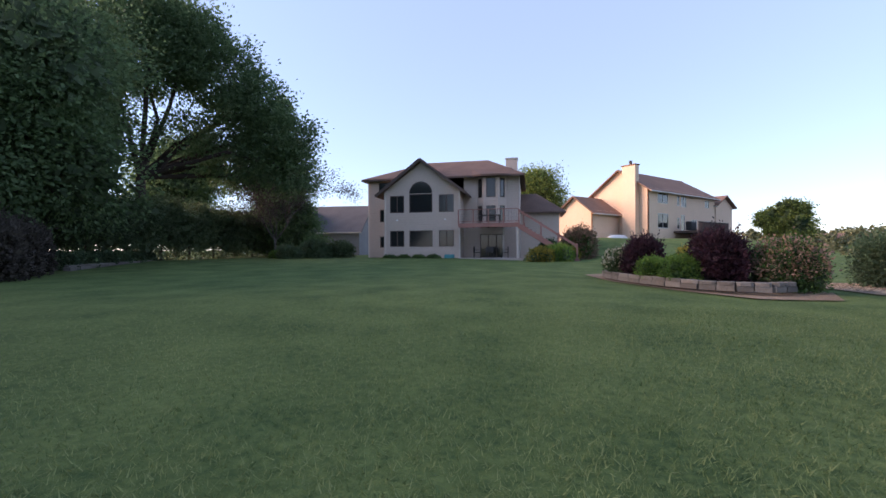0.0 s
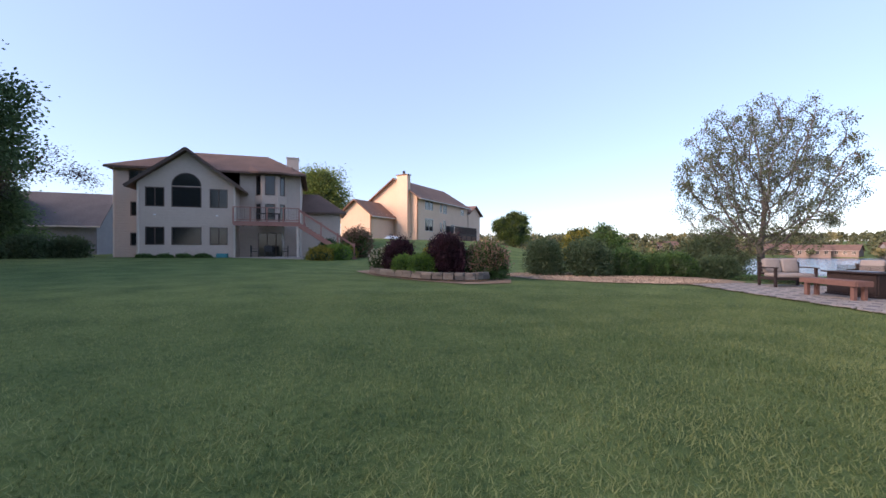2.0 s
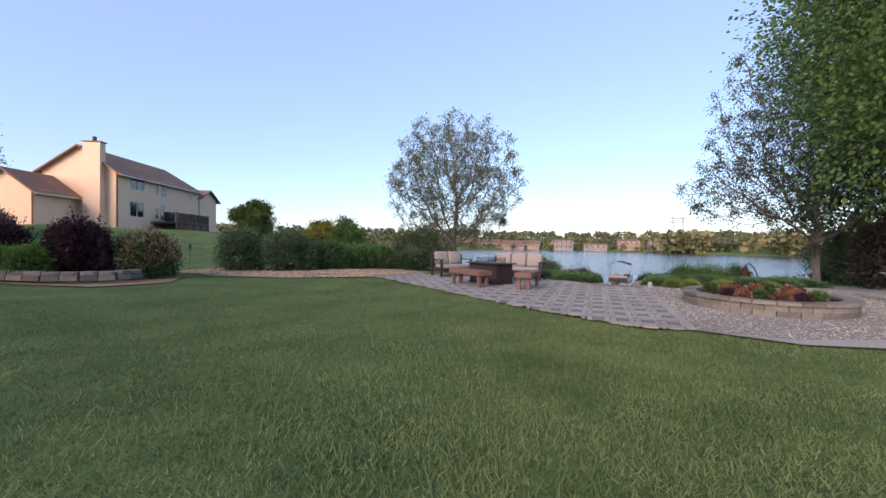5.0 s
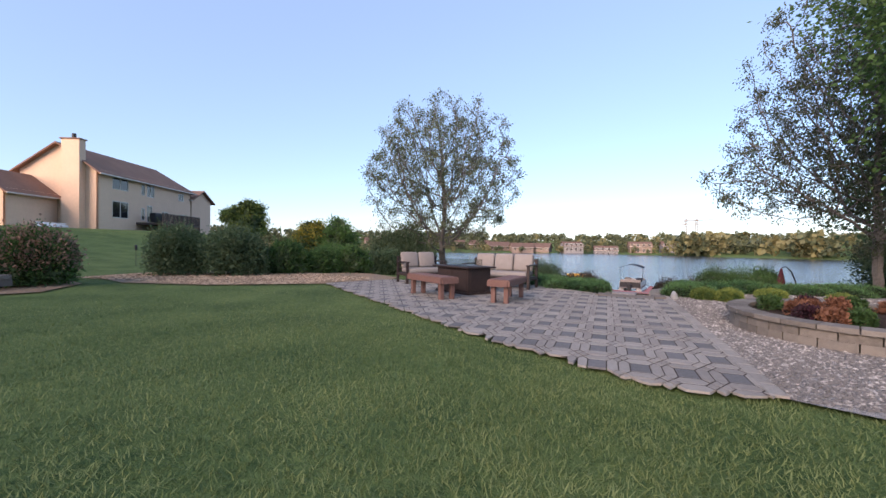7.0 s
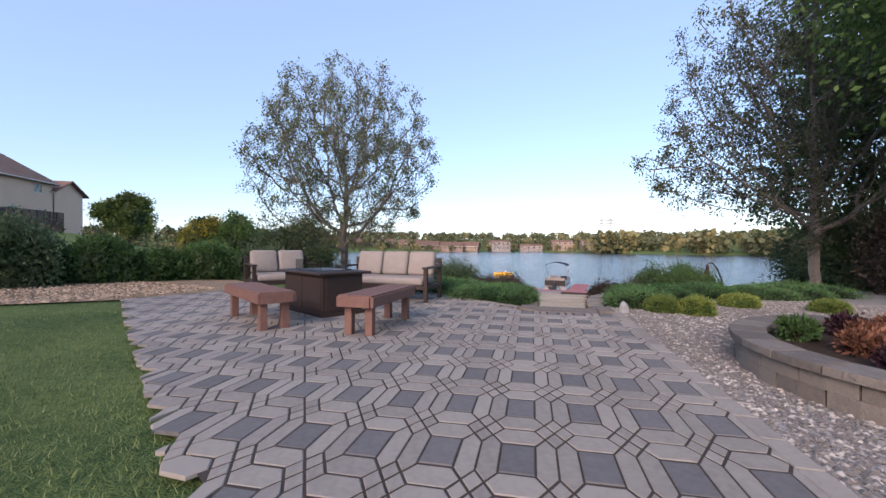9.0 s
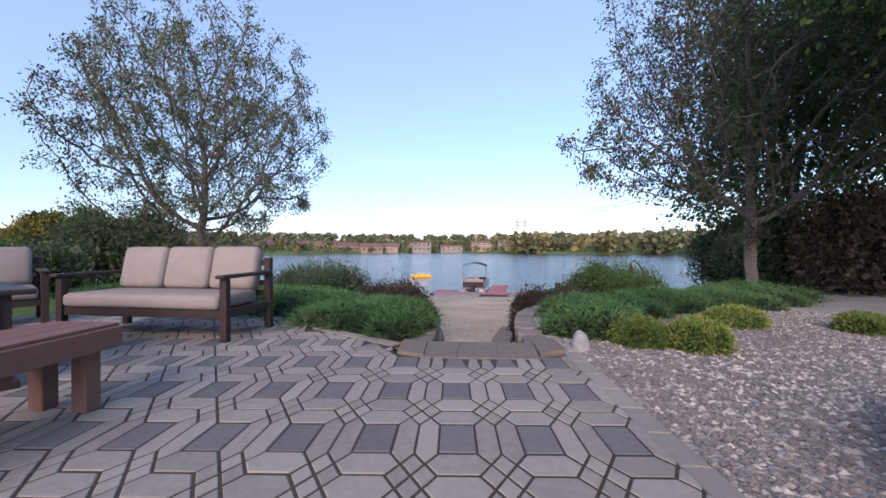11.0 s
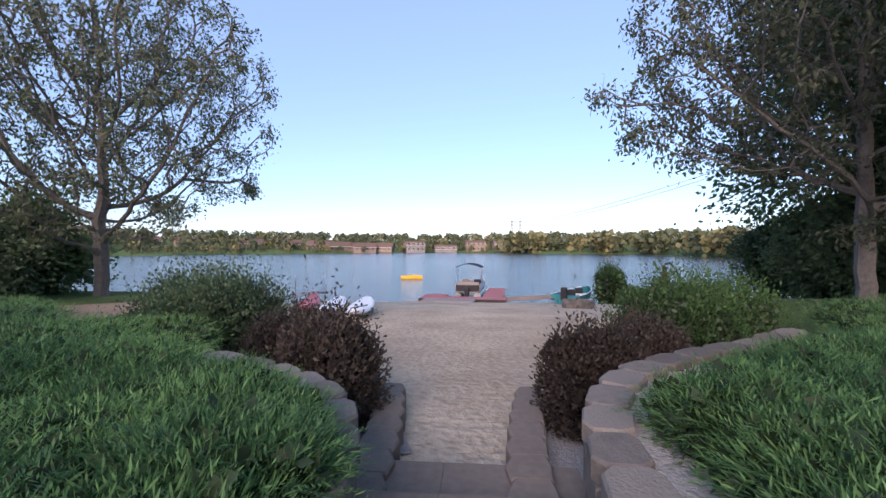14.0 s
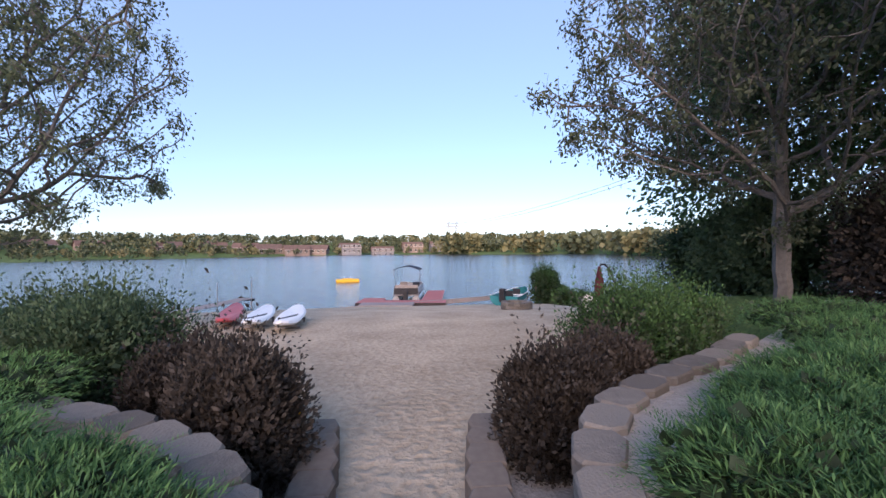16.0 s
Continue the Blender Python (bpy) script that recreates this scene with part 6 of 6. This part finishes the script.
def pontoon():
    e = thing("pontoon_boat", 0, 0, 0, 0, "grey pontoon boat with a dark canopy moored at the dock", "boat")
    e.matrix_basis = DK @ pose(4.0, -2.8, 0.1) @ Matrix.Diagonal((0.88, 0.88, 0.88, 1))
    W2, L = 2.2, 5.6
    for s in (-1, 1):
        part("pontoon", cyl(bmesh.new(), (0, s * 0.85, 0.05), (L, s * 0.85, 0.05), 0.3, n=16), "alu", e)
    part("deck", B(-0.1, L, -W2 / 2, W2 / 2, 0.38, 0.45), "dockgrey", e)
    for s in (-1, 1):
        part("side_panel", B(0.2, L - 0.2, s * (W2 / 2 - 0.05) - 0.015, s * (W2 / 2 - 0.05) + 0.015, 0.5, 1.05, 0.01), "alu", e)
    part("stern_panel", B(0.18, 0.22, -W2 / 2 + 0.1, W2 / 2 - 0.1, 0.46, 1.0, 0.01), "blackm", e)
    part("bow_panel", B(L - 0.2, L - 0.16, -W2 / 2 + 0.1, W2 / 2 - 0.1, 0.5, 1.05), "alu", e)
    for x0, y0, y1 in ((0.4, -1.0, 1.0), (3.9, -1.0, -0.3), (3.9, 0.3, 1.0)):
        part("seat", B(x0, x0 + 0.8, y0, y1, 0.46, 0.85, 0.06), "cushion", e)
        part("seat_back", B(x0 - 0.05, x0 + 0.12, y0, y1, 0.8, 1.25, 0.05), "cushion", e)
    part("console", B(2.6, 3.2, -0.9, -0.3, 0.46, 1.3, 0.06), "navy", e)
    part("motor", B(-0.6, -0.12, -0.2, 0.2, -0.2, 0.85, 0.08), "blackm", e)
    can = new("canopy")
    can.parent = e
    V = []
    for i in range(9):
        t = i / 8
        for x in (0.5, 3.2):
            V.append((x, -1.15 + 2.3 * t, 2.55 + 0.3 * math.sin(math.pi * t)))
    part_v = link("canopy_cloth", V + [(a, b, c - 0.05) for a, b, c in V], [(2 * i, 2 * i + 1, 2 * i + 3, 2 * i + 2) for i in range(8)] + [(18 + 2 * i, 18 + 2 * i + 2, 18 + 2 * i + 3, 18 + 2 * i + 1) for i in range(8)] + [(2 * i, 2 * i + 2, 20 + 2 * i, 18 + 2 * i) for i in range(8)] + [(2 * i + 1, 19 + 2 * i, 21 + 2 * i, 2 * i + 3) for i in range(8)], "navy", can)
    for x in (0.7, 3.0):
        for s in (-1, 1):
            part("canopy_pole", cyl(bmesh.new(), (1.8, s * 1.05, 1.0), (x, s * 1.14, 2.55), 0.018), "alu", can)
    return e


pontoon()
# yellow pedal boat
pb = thing("pedal_boat", 67.3, 5.2, WATER + 0.02, 12, "yellow paddle boat floating on the lake", "boat")
bm = B(-0.8, 0.8, -1.35, 1.35, -0.1, 0.3, 0.13)
part("hull", bm, "yellow", pb)
part("seat", B(-0.4, -0.1, -0.6, 0.6, 0.3, 0.4, 0.04), "yellow", pb)
for s in (-1, 1):
    part("handle", cyl(bmesh.new(), (0.2, s * 0.35, 0.3), (0.2, s * 0.35, 0.62), 0.02), "white", pb)


def board(x, y, rz, L, w, material, label, pads=True, cat="paddleboard"):
    z = beach_z(x, y)
    e = new(cat)
    e.matrix_basis = pose(x, y, z + 0.26, 0, 1, rz)
    tagged(e, label, cat, "boards on the sand")
    V, n = [], 20
    for k, (zz, s) in enumerate(((0.0, 0.86), (0.06, 1.0), (0.12, 0.9))):
        for i in range(n):
            a = 2 * math.pi * i / n
            V.append((L / 2 * math.cos(a) * s ** 0.3, w / 2 * math.copysign(abs(math.sin(a)) ** 0.75, math.sin(a)) * s, zz + 0.10 * abs(math.cos(a)) ** 6))
    Fc = [tuple(range(n))[::-1], tuple(range(2 * n, 3 * n))]
    for k in range(2):
        Fc += [(k * n + i, k * n + (i + 1) % n, (k + 1) * n + (i + 1) % n, (k + 1) * n + i) for i in range(n)]
    part_ = link("deck", V, Fc, material, e, smooth=False)
    if pads:
        part("deck_pad", B(-L * 0.32, L * 0.05, -w * 0.28, w * 0.28, 0.122, 0.13, 0.003), "navy", e)
        part("handle", B(0.2, 0.34, -0.015, 0.015, 0.122, 0.15), "blackm", e)
    st_ = thing("board_stand", x, y, z, rz, "low wooden trestle under a board", "stand", "trestles under the boards")
    for s in (-0.8, 0.8):
        part("cross_bar", B(s - 0.04, s + 0.04, -0.35, 0.35, 0.08, 0.15), "dockgrey", st_)
        for t in (-0.3, 0.3):
            part("leg", B(s - 0.03, s + 0.03, t - 0.03, t + 0.03, -0.03, 0.1), "dockgrey", st_)


board(31.7, 3.55, 17.5, 4.6, 0.75, "red", "red upturned kayak on a low stand on the sand", False, "kayak")
board(30.75, 2.24, 11.8, 4.0, 0.8, "white", "white and blue paddleboard on a low stand", True)
board(30.35, 1.14, 9.0, 4.0, 0.8, "white", "white paddleboard with dark deck pad on a low stand", True)


def rowboat():
    x, y = 43.2, -9.2
    e = thing("fishing_boat", x, y, -2.62, -32, "teal fishing boat with a white interior pulled up on the beach", "boat")
    secs = []
    n = 9
    for i in range(9):
        t = i / 8
        w = 0.85 * (1 - t ** 3) + 0.03
        h = 0.62 + 0.2 * t * t
        secs.append([(-2.2 + 4.4 * t, w * sgn * f, zz * h) for sgn, f, zz in ((-1, 1.0, 1), (-1, 0.95, 0.5), (-1, 0.6, 0.08), (1, 0.0, 0.0), (1, 0.6, 0.08), (1, 0.95, 0.5), (1, 1.0, 1))])
    V = [p for s in secs for p in s]
    Fc = [(7 * i + j, 7 * i + j + 1, 7 * i + j + 8, 7 * i + j + 7) for i in range(8) for j in range(6)] + [tuple(range(7))]
    h = link("hull", V, Fc, "teal", e)
    h.modifiers.new("thick", "SOLIDIFY").thickness = 0.04
    part("floor", B(-2.1, 1.4, -0.6, 0.6, 0.16, 0.2), "white", e)
    for xx in (-1.2, 0.2):
        part("seat", B(xx, xx + 0.4, -0.7, 0.7, 0.4, 0.48, 0.02), "white", e)
        part("seat_back", B(xx, xx + 0.08, -0.25, 0.25, 0.48, 0.85, 0.03), "blackm", e)
    for s in (-1, 1):
        bm = bmesh.new()
        for i in range(7):
            a, b = secs[i][0 if s < 0 else 6], secs[i + 1][0 if s < 0 else 6]
            cyl(bm, (a[0], a[1], a[2] + 0.01), (b[0], b[1], b[2] + 0.01), 0.035, n=6)
        part("gunwale", bm, "white", e)
    part("motor", B(-2.6, -2.25, -0.16, 0.16, 0.3, 1.1, 0.06), "blackm", e)


rowboat()
fr = thing("fire_ring", 36.5, -7.6, beach_z(36.5, 0) - 0.02, 0, "round stone fire ring on the sand", "fire pit")
for c in range(3):
    n = 16
    for i in range(n):
        a0, a1 = 2 * math.pi * (i + c * 0.5) / n, 2 * math.pi * (i + 0.94 + c * 0.5) / n
        part("ring_stone", block(bmesh.new(), [(0.75 * math.cos(a0), 0.75 * math.sin(a0)), (0.75 * math.cos(a1), 0.75 * math.sin(a1)), (0.5 * math.cos(a1), 0.5 * math.sin(a1)), (0.5 * math.cos(a0), 0.5 * math.sin(a0))], 0.14 * c, 0.14 * (c + 1) - 0.005), "stone", fr)
for i, (x, y) in enumerate(((26.9, -7.5), (26.0, -7.0))):
    e = thing("adirondack_chair", x, y, beach_z(x, y), -60 + 30 * i, "white plastic lounge chair on the sand" if i == 0 else "dark plastic slatted lounge chair on the sand", "chair", "chairs on the sand")
    mt = "white" if i == 0 else "blackm"
    for k in range(6):
        part("back_slat", box(bmesh.new(), -0.32 + k * 0.11, -0.23 + k * 0.11, -0.01, 0.012, 0.3, 1.05 - 0.02 * abs(k - 2.5) ** 2, m=pose(0, 0.25, 0, -20, 0, 0)), mt, e)
    for k in range(5):
        part("seat_slat", B(-0.3, 0.3, -0.35 + k * 0.11, -0.26 + k * 0.11, 0.33, 0.35), mt, e)
    for s in (-1, 1):
        part("armrest", B(s * 0.36 - 0.06, s * 0.36 + 0.06, -0.4, 0.3, 0.55, 0.58, 0.01), mt, e)
        part("front_leg", B(s * 0.34 - 0.02, s * 0.34 + 0.02, -0.36, -0.28, 0, 0.55), mt, e)
        part("back_leg", B(s * 0.34 - 0.02, s * 0.34 + 0.02, 0.2, 0.28, 0, 0.55), mt, e)
um = thing("umbrella", 30.9, -9.4, beach_z(30.9, -9.4) - 0.02, 0, "closed maroon cantilever umbrella on a curved dark pole", "umbrella")
um.matrix_basis = um.matrix_basis @ Matrix.Diagonal((0.8, 0.8, 0.8, 1))
bm = bmesh.new()
pts = [(0, -0.5, 0), (0, -0.45, 0.8), (0, -0.3, 1.5), (0, -0.1, 2.05), (0, 0.15, 2.35), (0, 0.35, 2.3)]
for a, b in zip(pts, pts[1:]):
    cyl(bm, a, b, 0.04)
part("pole", bm, "blackm", um)
part("canopy", cyl(cyl(bmesh.new(), (0, 0.38, 0.6), (0, 0.38, 1.5), 0.24, 0.2, 10), (0, 0.38, 1.5), (0, 0.38, 2.25), 0.2, 0.05, 10), "maroon", um)
part("base", cyl(bmesh.new(), (0, -0.5, 0), (0, -0.5, 0.08), 0.4, n=16), "blackm", um)
# second dock on the left with its wheels
d2 = thing("dock", 38.5, 11.2, WATER, 0, "old grey roll-in dock with wheels and slim posts", "dock")
d2.matrix_basis = pose(38.5, 11.0, WATER, 0, 0, -12)
dock_part(d2, 0, 9.0, -0.6, 0.6, 0.55, "dockgrey", 30)
for yy in (-0.9, 0.9):
    part("wheel", cyl(cyl(bmesh.new(), (0.2, yy - 0.1, 0.75), (0.2, yy + 0.1, 0.75), 0.42, n=20), (0.2, yy - 0.12, 0.75), (0.2, yy + 0.12, 0.75), 0.15, n=12), "brownmetal", d2)
part("axle", cyl(bmesh.new(), (0.2, -0.9, 0.75), (0.2, 0.9, 0.75), 0.04), "brownmetal", d2)
for xx in (5, 8.5):
    part("marker_post", cyl(bmesh.new(), (xx, -0.7, -1), (xx, -0.7, 2.0), 0.025), "alu", d2)
# garden lantern stake on the neighbour's lawn
ls = thing("garden_lantern", 16.8, 17.5, gz(16.8, 17.5), 0, "black garden lantern on a thin stake", "lamp")
part("stake", cyl(bmesh.new(), (0, 0, -0.1), (0, 0, 0.75), 0.012), "blackm", ls)
part("lantern_roof", cyl(bmesh.new(), (0, 0, 0.92), (0, 0, 1.0), 0.1, 0.02, 8), "blackm", ls)
part("lantern_body", cyl(bmesh.new(), (0, 0, 0.75), (0, 0, 0.92), 0.055, 0.055, 8), "blackm", ls)
# sand toys in yellow and teal beside the barberry
ty = thing("beach_toy", 21.15, -1.55, beach_z(21.15, -1.55) + 0.03, 20, "yellow and teal plastic beach toy half hidden by a shrub", "toy")
part("tub", cyl(bmesh.new(), (0, 0, 0), (0, 0, 0.24), 0.07, 0.085, 14), "yellow", ty)
part("lid", cyl(bmesh.new(), (0, 0, 0.242), (0, 0, 0.275), 0.092, 0.08, 14), "teal", ty)
wl = tagged(new("seawall"), "low timber edge between the sand and the lake", "edging", kind="structure")
for i in range(14):
    y = -11 + i * 1.42
    x = float(shore(y + 0.7))
    bm = bmesh.new()
    beam(bm, (float(shore(y)) - 0.12, y, -2.78), (float(shore(y + 1.4)) - 0.12, y + 1.4, -2.78), 0.16, 0.3)
    part("timber", bm, "dockgrey", wl)

# planter flowers
rf = random.Random(3)
for i in range(16):
    a, k = 2 * math.pi * i / 16 + rf.uniform(-0.15, 0.15), rf.uniform(0.35, 0.75)
    x, y = ring_pt(a, k)
    mt, lab = (("leaf_rust", "rust-orange coleus"), ("leaf_purple", "small dark violet pansy"), ("leaf_bush", "green bedding plant"))[(0, 1, 0, 2)[i % 4]]
    mound(x, y, 0.2, 0.15, 0.2, mt, 700, 0.045, lab + " in the planter", 300 + i, name="flower", core=mt, group="bedding plants in the planter", category="flower")

# ---- loose ground: gravel and grass ----


def pebbles(n, poly, seed, s0, s1, name, label, zf, material="pebble"):
    rng = np.random.default_rng(seed)
    xs, ys = [p[0] for p in poly], [p[1] for p in poly]
    x, y = rng.uniform(min(xs), max(xs), n * 3), rng.uniform(min(ys), max(ys), n * 3)
    keep = inside(x, y, poly) & (((x - RC[0]) / RR[0]) ** 2 + ((y - RC[1]) / RR[1]) ** 2 > 0.95)
    x, y = x[keep][:n], y[keep][:n]
    k = len(x)
    z = zf(x, y)
    base = np.array([(1, 0, 0), (0, 1, 0), (-1, 0, 0), (0, -1, 0), (0, 0, 0.8)])
    s = rng.uniform(s0, s1, (k, 1, 1)) * np.array([1, 0.7, 0.6])
    v = base[None] * s + rng.normal(0, 0.12, (k, 5, 3)) * s
    a = rng.uniform(0, 6.28, k)
    c, sn = np.cos(a)[:, None], np.sin(a)[:, None]
    v = np.stack([v[..., 0] * c - v[..., 1] * sn, v[..., 0] * sn + v[..., 1] * c, v[..., 2]], -1)
    v += np.stack([x, y, z], -1)[:, None]
    tri = v[:, [0, 1, 4, 1, 2, 4, 2, 3, 4, 3, 0, 4]].reshape(-1, 3)
    me = bpy.data.meshes.new(name)
    me.from_pydata(v.reshape(-1, 3).tolist(), [], (np.arange(k)[:, None, None] * 5 + np.array([[0, 1, 4], [1, 2, 4], [2, 3, 4], [3, 0, 4]])[None]).reshape(-1, 3).tolist())
    me.materials.append(M[material])
    return tagged(new(name, me), label, "gravel", kind="stuff")


pebbles(42000, [(10.0, -4.05), (16.78, -3.6), (17.3, -3.6), (18.6, -4.6), (19.5, -7.0), (18, -9), (14, -9), (11.0, -7.4), (9.9, -5.2)], 5, 0.014, 0.032, "gravel", "loose pinkish grey river pebbles", lambda x, y: ground_z(x, y) + 0.04)
pebbles(4000, [(12.6, 12.8), (13.3, 7.5), (15.3, 5.2), (17.5, 5), (18.3, 9), (15, 13)], 6, 0.03, 0.07, "wood_chips", "loose tan wood chips", lambda x, y: ground_z(x, y) + 0.035, "chip")


def grass(n, seed):
    rng = np.random.default_rng(seed)
    r = 0.4 + 10.5 * rng.random(n) ** 1.0
    a = rng.uniform(0, 2 * np.pi, n)
    t = rng.random(n)
    cx = np.interp(t, [0, 0.2, 0.35, 1], [0, 0, 2, 9.5])
    cy = np.interp(t, [0, 0.2, 0.35, 1], [0.5, -2.6, -3.2, -2.8])
    x, y = cx + r * np.cos(a), cy + r * np.sin(a)
    k = ~(inside(x, y, PATIO) & inside(x - 0.05, y + 0.04, PATIO)) & ~inside(x, y, GRAVEL) & ~inside(x, y, MULCH) & ~inside(x, y, BEDG) & (x < 16) & (y < 15)
    x, y = x[k], y[k]
    m = len(x)
    z = ground_z(x, y)
    h = rng.uniform(0.02, 0.055, m)
    b = rng.uniform(0, 2 * np.pi, m)
    w = rng.uniform(0.002, 0.006, m)
    p = np.stack([x, y, z - 0.005], -1)
    s = np.stack([np.cos(b) * w, np.sin(b) * w, 0 * w], -1)
    tip = p + np.stack([rng.normal(0, 0.03, m), rng.normal(0, 0.03, m), h], -1)
    v = np.stack([p - s, p + s, tip], 1).reshape(-1, 3)
    ob = quads("grass", v, "blade", kind="stuff", label="short mown grass blades of the lawn", n=3)
    ob["category"] = "grass"


grass(520000, 8)
